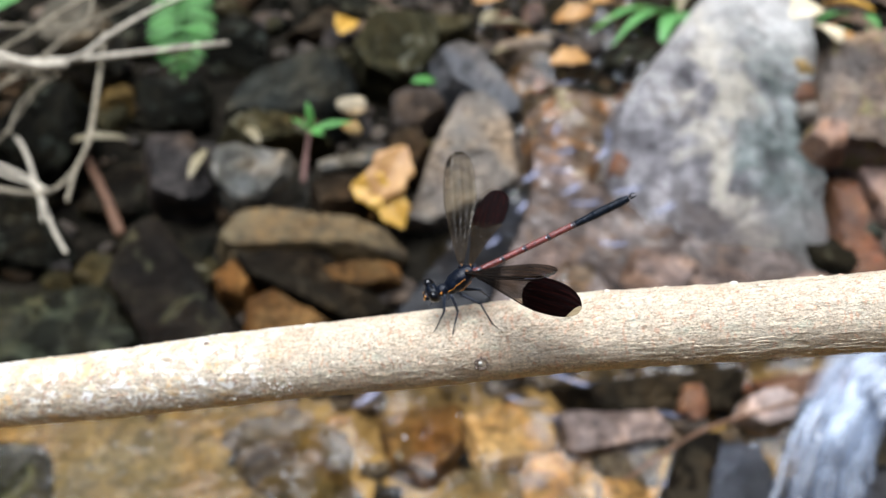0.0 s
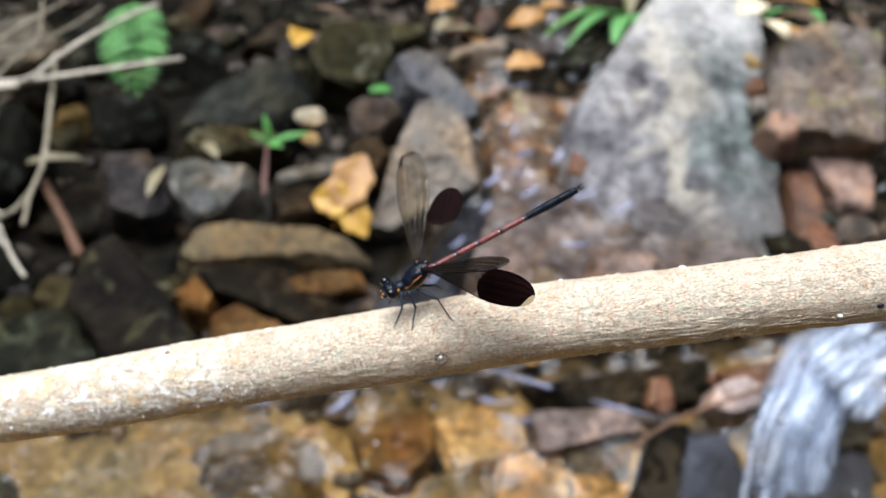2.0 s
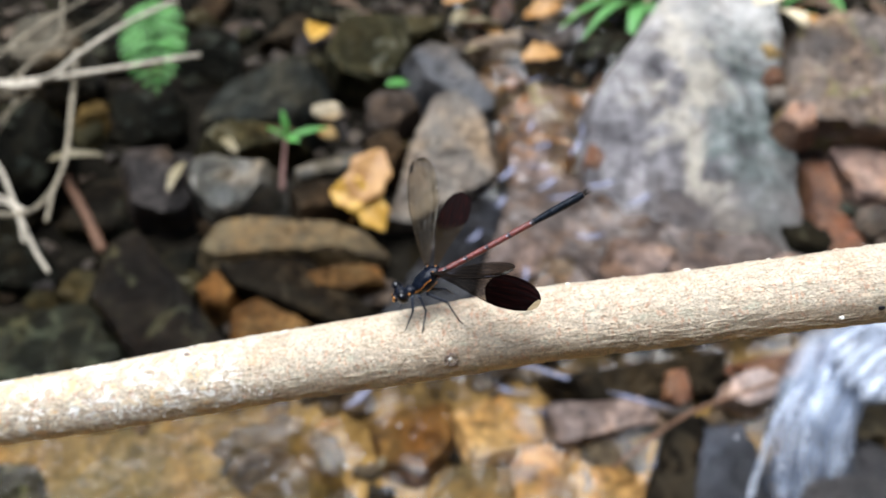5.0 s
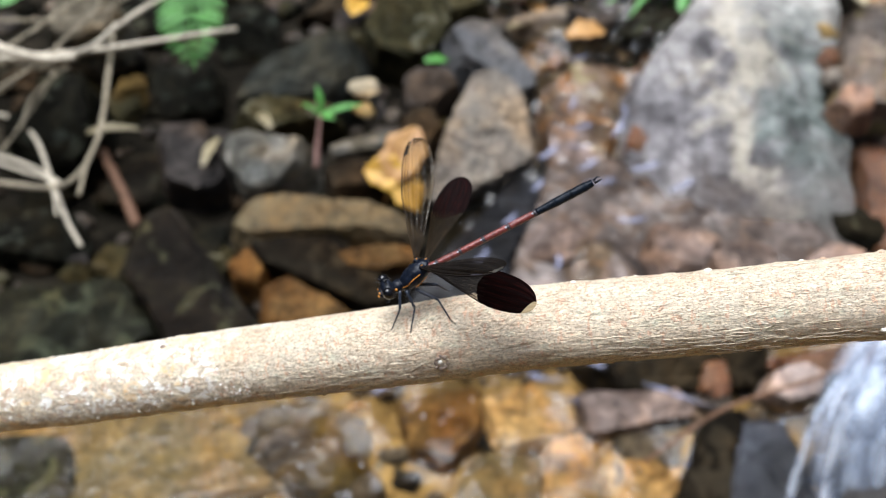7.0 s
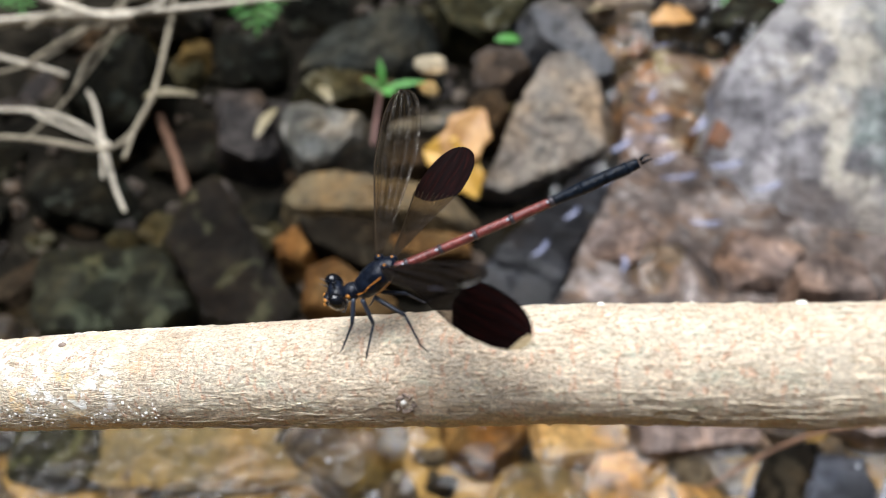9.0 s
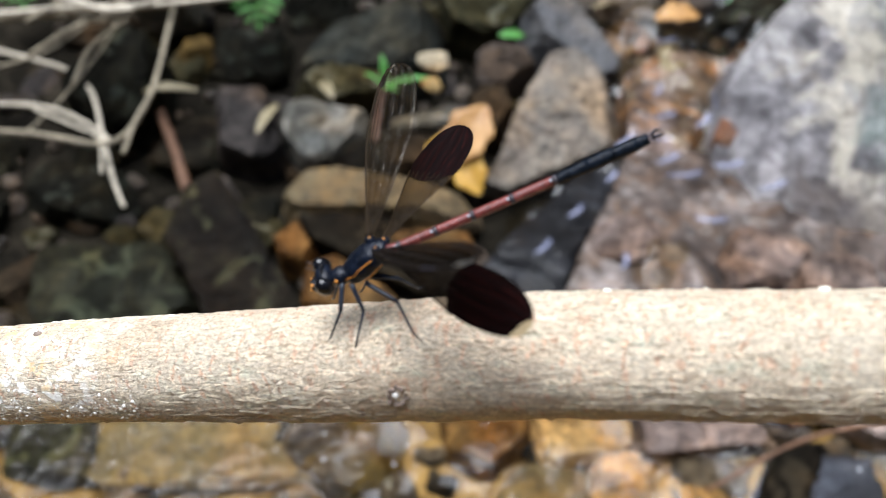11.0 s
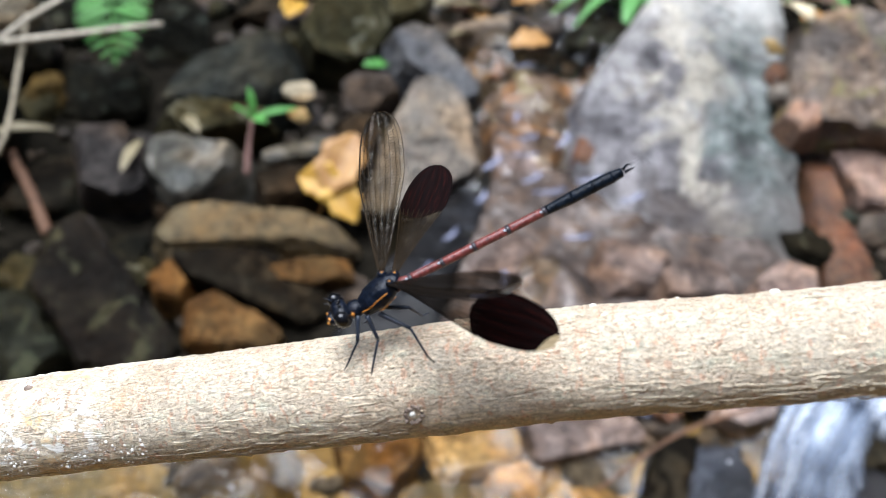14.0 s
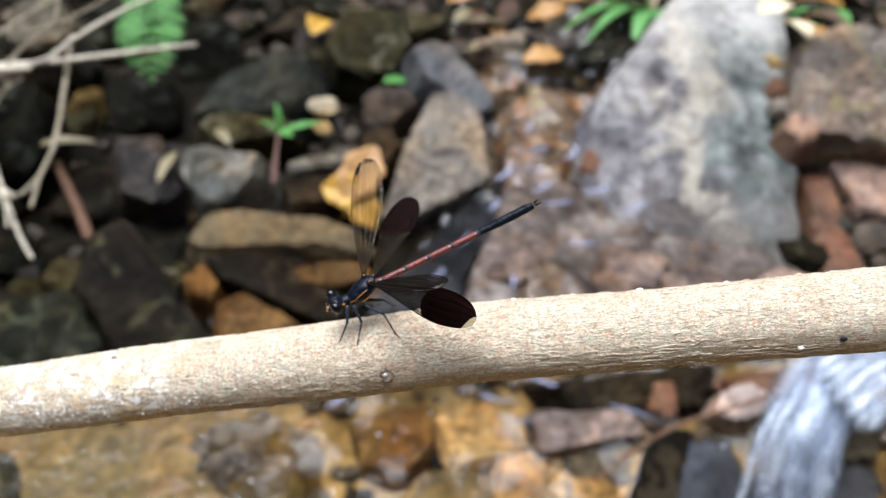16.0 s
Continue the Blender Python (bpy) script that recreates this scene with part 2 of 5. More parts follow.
def plain_mat(name, colour, rough=0.5, grain=60.0, vary=0.35, coat=0.0, gloss=0.35, relief=0.25):
    """A small thing's surface: colour with fine uneven grain and relief."""
    m, n, l, p = nodes_of(name)
    where = place_of(n, l)
    fac = noise_of(n, l, where, grain, 4, 0.6)
    lo, hi = tuple(c * (1 - vary) for c in colour), tuple(min(1, c * (1 + vary)) for c in colour)
    l.new(ramp_of(n, l, fac, [(0.3, lo), (0.7, hi)]), p.inputs["Base Color"])
    p.inputs["Roughness"].default_value, p.inputs["Coat Weight"].default_value = rough, coat
    p.inputs["Coat Roughness"].default_value, p.inputs["Specular IOR Level"].default_value = 0.15, gloss
    l.new(bump_of(n, l, fac, relief, 0.3 / grain), p.inputs["Normal"])
    return m


def leaf_mat(name, a, b, through=0.35, rough=0.5):
    m, n, l, p = nodes_of(name)
    where = place_of(n, l)
    col = ramp_of(n, l, noise_of(n, l, where, 60, 4, 0.6, 0.5), [(0.3, a), (0.7, b)])
    l.new(col, p.inputs["Base Color"])
    p.inputs["Roughness"].default_value = rough
    tr, mix = n.new("ShaderNodeBsdfTranslucent"), n.new("ShaderNodeMixShader")
    l.new(col, tr.inputs["Color"])
    mix.inputs[0].default_value = through
    l.new(p.outputs[0], mix.inputs[1])
    l.new(tr.outputs[0], mix.inputs[2])
    l.new(mix.outputs[0], n["Material Output"].inputs["Surface"])
    return m


def bark_mat():
    """Pale smooth bark: beige with greenish and pinkish blotches, short rusty lenticels, white lichen towards one end."""
    m, n, l, p = nodes_of("pale_bark")
    uv = n.new("ShaderNodeUVMap")
    uv.uv_map = "along"

    def scaled(a, b):
        mp = n.new("ShaderNodeMapping")
        mp.inputs["Scale"].default_value = (a, b, 1)
        l.new(uv.outputs[0], mp.inputs[0])
        return mp.outputs[0]

    blot = noise_of(n, l, scaled(90, 90), 1.0, 5, 0.6, 0.4)
    col = ramp_of(n, l, blot, [(0.3, (0.44, 0.345, 0.25)), (0.47, (0.57, 0.475, 0.36)), (0.6, (0.55, 0.48, 0.375)), (0.75, (0.635, 0.56, 0.445))])
    green = ramp_of(n, l, noise_of(n, l, scaled(190, 300), 1.0, 4, 0.65), [(0.54, (0, 0, 0)), (0.7, (0.45, 0.45, 0.45))])
    col = mix_of(n, l, green, col, (0.46, 0.54, 0.42))
    rust = ramp_of(n, l, noise_of(n, l, scaled(1000, 430), 1.0, 2, 0.55), [(0.585, (0, 0, 0)), (0.62, (0.8, 0.8, 0.8))])
    col = mix_of(n, l, rust, col, (0.55, 0.35, 0.24))
    uv2, sep2, low = n.new("ShaderNodeUVMap"), n.new("ShaderNodeSeparateXYZ"), n.new("ShaderNodeMapRange")
    uv2.uv_map = "round"
    l.new(uv2.outputs[0], sep2.inputs[0])
    l.new(sep2.outputs["Y"], low.inputs[0])
    for k, v in enumerate((0.8, 0.1, 0.12, 1.0)):
        low.inputs[k + 1].default_value = v
    lines, hair = noise_of(n, l, scaled(75, 620), 1.0, 2, 0.5, 0.5), noise_of(n, l, scaled(260, 1250), 1.0, 2, 0.5, 0.4)
    ridge, flake = n.new("ShaderNodeMath"), n.new("ShaderNodeMath")
    ridge.operation = flake.operation = "MULTIPLY"
    l.new(ramp_of(n, l, lines, [(0.482, (0, 0, 0)), (0.49, (1, 1, 1)), (0.503, (1, 1, 1)), (0.511, (0, 0, 0))]), ridge.inputs[0])
    l.new(low.outputs[0], ridge.inputs[1])
    l.new(ramp_of(n, l, lines, [(0.452, (0, 0, 0)), (0.466, (0.38, 0.38, 0.38)), (0.478, (0.38, 0.38, 0.38)), (0.484, (0, 0, 0))]), flake.inputs[0])
    l.new(low.outputs[0], flake.inputs[1])
    col = mix_of(n, l, 0.9, col, ramp_of(n, l, hair, [(0.45, (1, 1, 1)), (0.475, (0.55, 0.5, 0.44)), (0.485, (0.55, 0.5, 0.44)), (0.5, (1.3, 1.28, 1.24)), (0.53, (1.3, 1.28, 1.24)), (0.56, (1, 1, 1))]), "MULTIPLY")
    col = mix_of(n, l, flake.outputs[0], col, (0.2, 0.145, 0.1))
    col = mix_of(n, l, ridge.outputs[0], col, (0.85, 0.76, 0.6))
    fine, grit = noise_of(n, l, scaled(1500, 2300), 1.0, 4, 0.75), noise_of(n, l, scaled(480, 900), 1.0, 4, 0.7, 0.8)
    col = mix_of(n, l, 0.9, col, ramp_of(n, l, fine, [(0.32, (0.42, 0.39, 0.36)), (0.47, (1, 1, 1)), (0.68, (1.45, 1.42, 1.38))]), "MULTIPLY")
    col = mix_of(n, l, 0.5, col, ramp_of(n, l, grit, [(0.36, (0.62, 0.58, 0.54)), (0.5, (1, 1, 1)), (0.64, (1.22, 1.2, 1.16))]), "MULTIPLY")
    sep, mr, mul = n.new("ShaderNodeSeparateXYZ"), n.new("ShaderNodeMapRange"), n.new("ShaderNodeMath")
    l.new(uv.outputs[0], sep.inputs[0])
    l.new(sep.outputs["X"], mr.inputs[0])
    mr.inputs[1].default_value, mr.inputs[2].default_value = -0.03, -0.042
    mul.operation = "MULTIPLY"
    fade, both = n.new("ShaderNodeMapRange"), n.new("ShaderNodeMath")
    l.new(sep.outputs["X"], fade.inputs[0])
    fade.inputs[1].default_value, fade.inputs[2].default_value = -0.13, -0.1
    both.operation = "MULTIPLY"
    l.new(mr.outputs[0], both.inputs[0])
    l.new(fade.outputs[0], both.inputs[1])
    l.new(both.outputs[0], mul.inputs[0])
    patch = ramp_of(n, l, noise_of(n, l, scaled(330, 420), 1.0, 5, 0.7, 0.4), [(0.5, (0, 0, 0)), (0.54, (1, 1, 1))])
    l.new(patch, mul.inputs[1])
    crust = ramp_of(n, l, noise_of(n, l, scaled(120, 160), 1.0, 3, 0.6), [(0.4, (0.72, 0.5, 0.27)), (0.47, (0.82, 0.7, 0.5)), (0.54, (0.95, 0.92, 0.86))])
    col = mix_of(n, l, mul.outputs[0], col, crust)
    l.new(col, p.inputs["Base Color"])
    p.inputs["Roughness"].default_value = 0.62
    add = n.new("ShaderNodeMath")
    l.new(ridge.outputs[0], add.inputs[0])
    l.new(fine, add.inputs[1])
    l.new(bump_of(n, l, add.outputs[0], 1.0, 0.0006), p.inputs["Normal"])
    return m


def wing_mat(name, stops, gloss, haze=0.04, tone=(0.3, 0.24, 0.14)):
    """A clear insect wing: tinted, with a thin shine."""
    m, n, l, p = nodes_of(name)
    n.remove(p)
    uv, sep = n.new("ShaderNodeUVMap"), n.new("ShaderNodeSeparateXYZ")
    uv.uv_map = "along"
    l.new(uv.outputs[0], sep.inputs[0])
    tr, gl, mix, fr = n.new("ShaderNodeBsdfTransparent"), n.new("ShaderNodeBsdfGlossy"), n.new("ShaderNodeMixShader"), n.new("ShaderNodeFresnel")
    l.new(ramp_of(n, l, sep.outputs["X"], stops), tr.inputs["Color"])
    gl.inputs["Roughness"].default_value = 0.28
    gl.inputs["Color"].default_value = (0.95, 0.9, 0.8, 1)
    fr.inputs["IOR"].default_value = max(gloss, 1.01)
    where = place_of(n, l)
    l.new(bump_of(n, l, noise_of(n, l, where, 900, 3), 0.8, 0.0003), gl.inputs["Normal"])
    if gloss > 1.05:
        l.new(fr.outputs[0], mix.inputs[0])
    else:
        mix.inputs[0].default_value = 0.015
    body, skin = n.new("ShaderNodeMixShader"), n.new("ShaderNodeBsdfTranslucent")
    skin.inputs["Color"].default_value = (*tone, 1)
    body.inputs[0].default_value = haze
    l.new(tr.outputs[0], body.inputs[1])
    l.new(skin.outputs[0], body.inputs[2])
    l.new(body.outputs[0], mix.inputs[1])
    l.new(gl.outputs[0], mix.inputs[2])
    l.new(mix.outputs[0], n["Material Output"].inputs["Surface"])
    return m


def water_mat(name, tint, bump, scale, ior=1.33):
    """Clear shallow water: lets the bed show, mirrors the sky by its Fresnel gloss, with small ripples."""
    m, n, l, p = nodes_of(name)
    n.remove(p)
    tc = n.new("ShaderNodeTexCoord")
    a, b = noise_of(n, l, tc.outputs["Object"], scale, 3, 0.55, 0.8), noise_of(n, l, tc.outputs["Object"], scale * 3.5, 2, 0.5)
    add = n.new("ShaderNodeMath")
    l.new(a, add.inputs[0])
    l.new(b, add.inputs[1])
    normal = bump_of(n, l, add.outputs[0], 1.0, bump)
    tr, gl, mix, fr = n.new("ShaderNodeBsdfTransparent"), n.new("ShaderNodeBsdfGlossy"), n.new("ShaderNodeMixShader"), n.new("ShaderNodeFresnel")
    tr.inputs["Color"].default_value = (*tint, 1)
    gl.inputs["Roughness"].default_value = 0.2
    fr.inputs["IOR"].default_value = ior
    l.new(normal, gl.inputs["Normal"])
    l.new(normal, fr.inputs["Normal"])
    l.new(fr.outputs[0], mix.inputs[0])
    l.new(tr.outputs[0], mix.inputs[1])
    l.new(gl.outputs[0], mix.inputs[2])
    l.new(mix.outputs[0], n["Material Output"].inputs["Surface"])
    return m


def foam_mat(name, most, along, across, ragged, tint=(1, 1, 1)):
    """Broken white water: bright, bubbly, half clear in streaks along its run; tinted lavender, it paints sky glints.
    """
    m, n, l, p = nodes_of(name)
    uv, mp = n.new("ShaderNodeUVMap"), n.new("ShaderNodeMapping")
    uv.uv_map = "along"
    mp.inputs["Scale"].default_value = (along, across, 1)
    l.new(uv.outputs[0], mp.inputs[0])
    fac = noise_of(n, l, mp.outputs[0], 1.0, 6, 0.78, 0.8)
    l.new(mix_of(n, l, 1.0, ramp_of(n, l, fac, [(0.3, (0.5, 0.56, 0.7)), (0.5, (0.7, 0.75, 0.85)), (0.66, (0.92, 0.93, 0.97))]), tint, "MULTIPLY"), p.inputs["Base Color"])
    p.inputs["Roughness"].default_value = 0.3
    l.new(bump_of(n, l, fac, 0.8, 0.004), p.inputs["Normal"])
    tr, mix = n.new("ShaderNodeBsdfTransparent"), n.new("ShaderNodeMixShader")
    tr.inputs["Color"].default_value = (0.85, 0.86, 0.88, 1)
    uv2, sep, fade = n.new("ShaderNodeUVMap"), n.new("ShaderNodeSeparateXYZ"), n.new("ShaderNodeMath")
    uv2.uv_map = "edge"
    l.new(uv2.outputs[0], sep.inputs[0])
    fade.operation = "MULTIPLY"
    l.new(sep.outputs["X"], fade.inputs[0])
    l.new(ramp_of(n, l, fac, [(0.3 + ragged, (0,) * 3), (0.45 + ragged, (most * 0.5,) * 3), (0.6 + ragged, (most,) * 3)]), fade.inputs[1])
    l.new(fade.outputs[0], mix.inputs[0])
    l.new(tr.outputs[0], mix.inputs[1])
    l.new(p.outputs[0], mix.inputs[2])
    l.new(mix.outputs[0], n["Material Output"].inputs["Surface"])
    return m


M_BARK = bark_mat()
M_LICHEN = plain_mat("white_lichen", (0.85, 0.82, 0.76), 0.5, 900, 0.12)
M_WART = plain_mat("bark_wart", (0.72, 0.66, 0.55), 0.6, 900, 0.25)
M_CURL = plain_mat("bark_curl", (0.62, 0.53, 0.4), 0.6, 700, 0.35)
M_SCAR = plain_mat("bark_scar", (0.2, 0.15, 0.12), 0.7, 900, 0.6)
M_TWIG = plain_mat("dry_pale_twig", (0.2, 0.17, 0.12), 0.7, 120, 0.45)
M_TWIGW = plain_mat("bleached_twig", (0.4, 0.355, 0.28), 0.7, 120, 0.35)
M_TWIGB = plain_mat("brown_twig", (0.11, 0.055, 0.03), 0.7, 120, 0.4)


def bed_mat():
    """Dark silt, blackened to carry the shade of deep gaps, turning to amber sand where the pool has laid it down."""
    m, n, l, p = nodes_of("stream_bed")
    tc, sep, add, mr = n.new("ShaderNodeTexCoord"), n.new("ShaderNodeSeparateXYZ"), n.new("ShaderNodeMath"), n.new("ShaderNodeMapRange")
    where = tc.outputs["Object"]
    big, fine = noise_of(n, l, where, 24, 5, 0.65, 0.8), noise_of(n, l, where, 230, 5, 0.7)
    # Silt tone includes the shade of the gaps between stones.
    silt = ramp_of(n, l, big, [(0.3, (0.0026, 0.0024, 0.0018)), (0.5, (0.009, 0.0078, 0.0056)), (0.72, (0.03, 0.025, 0.018))])
    sand = ramp_of(n, l, big, [(0.3, (0.05, 0.029, 0.01)), (0.45, (0.14, 0.09, 0.035)), (0.65, (0.27, 0.185, 0.08))])
    l.new(where, sep.inputs[0])
    add.operation = "MULTIPLY_ADD"
    l.new(noise_of(n, l, where, 13, 3, 0.6), add.inputs[0])
    add.inputs[1].default_value = 0.22
    l.new(sep.outputs["Y"], add.inputs[2])
    l.new(add.outputs[0], mr.inputs[0])
    mr.inputs[1].default_value, mr.inputs[2].default_value = 0.64, 0.57
    low, both = n.new("ShaderNodeMapRange"), n.new("ShaderNodeMath")
    l.new(sep.outputs["Z"], low.inputs[0])
    low.inputs[1].default_value, low.inputs[2].default_value = 0.07, 0.04
    both.operation = "MULTIPLY"
    l.new(mr.outputs[0], both.inputs[0])
    l.new(low.outputs[0], both.inputs[1])
    col = mix_of(n, l, both.outputs[0], silt, sand)
    grain = ramp_of(n, l, fine, [(0.28, (0.45, 0.45, 0.45)), (0.72, (1.35, 1.32, 1.28))])
    l.new(mix_of(n, l, 0.85, col, grain, "MULTIPLY"), p.inputs["Base Color"])
    p.inputs["Roughness"].default_value = 0.9
    p.inputs["Specular IOR Level"].default_value = 0.03
    l.new(bump_of(n, l, fine, 0.6, 0.004), p.inputs["Normal"])
    return m


M_BED = bed_mat()
M_GRAVEL = stone_mat("mixed_gravel", (0.015, 0.011, 0.008), (0.045, 0.034, 0.025), (0.14, 0.11, 0.085), 0.5, 0.3)
M_FERN = leaf_mat("fern_green", (0.05, 0.2, 0.03), (0.15, 0.44, 0.1), 0.45)
M_BLADE = leaf_mat("fresh_leaf_green", (0.09, 0.27, 0.07), (0.18, 0.42, 0.14), 0.4)
M_YLEAF = leaf_mat("yellow_leaf", (0.42, 0.22, 0.03), (0.6, 0.37, 0.06), 0.3)
M_OLEAF = leaf_mat("orange_leaf", (0.3, 0.14, 0.04), (0.55, 0.32, 0.12), 0.3)
# Very pale tone: sunlight on the leaf is put into its colour.
M_CRLEAF = leaf_mat("sunlit_cream_leaf", (0.6, 0.5, 0.32), (0.75, 0.66, 0.48), 0.2)
M_PLEAF = leaf_mat("pale_dry_leaf", (0.15, 0.12, 0.065), (0.26, 0.22, 0.13), 0.2)
M_BLEAF = leaf_mat("brown_dead_leaf", (0.05, 0.028, 0.016), (0.13, 0.08, 0.045), 0.2)
M_STEM = plain_mat("pink_stem", (0.24, 0.14, 0.12), 0.6, 200, 0.3)
M_CHITIN = plain_mat("black_blue_chitin", (0.0035, 0.0055, 0.011), 0.33, 1500, 0.6, 0.0, 0.22, 0.9)
M_LEG = plain_mat("dark_leg_chitin", (0.017, 0.023, 0.036), 0.45, 1500, 0.3)
M_EYE = plain_mat("glossy_black_eye", (0.005, 0.005, 0.006), 0.13, 900, 0.2, 0.0, 0.35, 0.1)
M_ORANGE = plain_mat("orange_mark", (0.42, 0.17, 0.025), 0.5, 1500, 0.4)
M_RED = plain_mat("red_abdomen", (0.115, 0.023, 0.019), 0.4, 1700, 0.65, 0.0, 0.4, 0.8)
M_RING = plain_mat("dark_ring", (0.03, 0.025, 0.03), 0.35, 1500, 0.3)
M_TAIL = plain_mat("blue_black_abdomen", (0.004, 0.0065, 0.011), 0.33, 1800, 0.8, 0.0, 0.1, 1.0)
M_SPOT = plain_mat("pale_blue_spot", (0.3, 0.32, 0.36), 0.5, 2000, 0.3)
M_VEIN = plain_mat("wing_vein", (0.022, 0.015, 0.009), 0.6, 2000, 0.2, 0.0, 0.05)
M_VEINB = plain_mat("black_wing_vein", (0.01, 0.008, 0.007), 0.7, 2000, 0.2, 0.0, 0.02)
M_FORE = wing_mat("amber_clear_wing", [(0.0, (0.42, 0.36, 0.28)), (0.36, (0.5, 0.44, 0.34)), (0.46, (0.8, 0.72, 0.56)), (0.82, (0.84, 0.78, 0.66)), (0.92, (0.7, 0.66, 0.58)), (1.0, (0.4, 0.37, 0.34))], 1.3)
M_SMOKE = wing_mat("smoky_oblique_wing", [(0.0, (0.34, 0.3, 0.27)), (0.5, (0.4, 0.36, 0.32)), (1.0, (0.3, 0.27, 0.25))], 1.04, 0.1, (0.2, 0.2, 0.22))
M_HIND = wing_mat("smoky_clear_wing", [(0.0, (0.4, 0.35, 0.28)), (0.3, (0.5, 0.43, 0.32)), (0.5, (0.55, 0.46, 0.33)), (1.0, (0.42, 0.32, 0.22))], 1.3)


def patch_mat():
    """Maroon black wing patch, its veins slightly redder."""
    m, n, l, p = nodes_of("maroon_black_wing")
    uv, mp = n.new("ShaderNodeUVMap"), n.new("ShaderNodeMapping")
    uv.uv_map = "along"
    mp.inputs["Scale"].default_value = (5, 34, 1)
    l.new(uv.outputs[0], mp.inputs[0])
    fac = noise_of(n, l, mp.outputs[0], 1.0, 3, 0.6, 0.3)
    l.new(ramp_of(n, l, fac, [(0.42, (0.002, 0.0006, 0.0007)), (0.56, (0.004, 0.0009, 0.0009)), (0.7, (0.02, 0.0035, 0.003))]), p.inputs["Base Color"])
    p.inputs["Roughness"].default_value, p.inputs["Specular IOR Level"].default_value = 0.6, 0.04
    l.new(bump_of(n, l, fac, 0.3, 0.0003), p.inputs["Normal"])
    return m


M_PATCH = patch_mat()
M_TIP = leaf_mat("cream_wing_tip", (0.34, 0.26, 0.15), (0.45, 0.36, 0.22), 0.3)
M_STIG = plain_mat("black_wing_cell", (0.012, 0.012, 0.02), 0.35, 900, 0.2)
M_POOL = water_mat("amber_pool_water", (0.93, 0.85, 0.68), 0.002, 34, 1.33)
M_FOAM = foam_mat("white_water", 0.7, 30, 120, 0.07, (0.92, 0.96, 1.0))
M_TONGUE = foam_mat("glassy_falling_water", 0.46, 12, 60, -0.02, (0.86, 0.93, 1.0))
# Lavender tint stands in for sky reflected on the water.
M_SHEEN = foam_mat("painted_sky_glint", 0.26, 20, 60, 0.02, (0.76, 0.76, 0.95))
# White beads take the place of small highlights on the water.
M_BUBBLE = plain_mat("white_glint_bead", (0.6, 0.62, 0.66), 0.1, 400, 0.2, 0.5)


# ---- builders ----
def mesh_of(name, verts, faces, material, smooth=True, uvs=None):
    me = bpy.data.meshes.new(name)
    me.from_pydata([tuple(map(float, v)) for v in verts], [], faces)
    if smooth:
        me.polygons.foreach_set("use_smooth", [True] * len(me.polygons))
    if uvs is not None:
        layer = me.uv_layers.new(name="along")
        for k, loop in enumerate(me.loops):
            layer.data[k].uv = uvs[loop.vertex_index]
    me.materials.append(material)
    me.update()
    return me


def part(name, me, parent, label=""):
    ob = new(name, me)
    ob.parent = parent
    if label:
        ob["label"] = label
    return ob


def thing(name, place, label, category, group="", kind="", me=None, turn=(0, 0, 0)):
    ob = new(name, me)
    ob.matrix_basis = pose(*place, *turn)
    return tagged(ob, label, category, group, kind)


def frames_along(points):
    pts = [Vector(p) for p in points]
    side, out = None, []
    for i, p in enumerate(pts):
        t = (pts[min(i + 1, len(pts) - 1)] - pts[max(i - 1, 0)]).normalized()
        if side is None:
            side = t.orthogonal().normalized()
        side = (side - t * side.dot(t)).normalized()
        out.append((p, t, side, t.cross(side)))
    return out


def tube(points, radii, seg=8, origin=(0, 0, 0), bumpy=0.0, seed=0.0):
    """Vertices and faces of a closed tapering tube."""
    verts, faces, o = [], [], Vector(origin)
    fr = frames_along(points)
    for i, (p, t, a, b) in enumerate(fr):
        for k in range(seg):
            w = 2 * math.pi * k / seg
            d = a * math.cos(w) + b * math.sin(w)
            r = radii[i] if hasattr(radii, "__len__") else radii
            if bumpy:
                r *= 1 + bumpy * noise.noise((p + d * r) * (0.35 / max(r, 1e-5)) + Vector((seed, 0, 0)))
            verts.append(p + d * r - o)
    for i in range(len(fr) - 1):
        for k in range(seg):
            q = (k + 1) % seg
            faces.append((i * seg + k, i * seg + q, (i + 1) * seg + q, (i + 1) * seg + k))
    faces.append(tuple(reversed(range(seg))))
    faces.append(tuple(range((len(fr) - 1) * seg, len(fr) * seg)))
    return verts, faces


def smooth_line(points, steps):
    """A Catmull-Rom line through points."""
    pts = [Vector(p) for p in points]
    pts = [pts[0] * 2 - pts[1]] + pts + [pts[-1] * 2 - pts[-2]]
    out = []
    for i in range(1, len(pts) - 2):
        a, b, c, d = pts[i - 1 : i + 3]
        for s in range(steps):
            t = s / steps
            out.append(0.5 * (2 * b + (c - a) * t + (2 * a - 5 * b + 4 * c - d) * t * t + (3 * b - a - 3 * c + d) * t**3))
    return out + [pts[-2]]


def ico(level):
    bm = bmesh.new()
    bmesh.ops.create_icosphere(bm, subdivisions=level, radius=1)
    v = np.array([w.co[:] for w in bm.verts])
    f = [tuple(w.index for w in g.verts) for g in bm.faces]
    bm.free()
    return v, f


ICO = {level: ico(level) for level in (1, 2, 3, 4, 5, 6)}


def ball(centre, radii, axes=None, level=3):
    """An ellipsoid; axes: three unit vectors for its radii."""
    v, f = ICO[level]
    m = np.array(axes if axes is not None else np.eye(3))
    return (v * np.array(radii)) @ m + np.array(centre), f


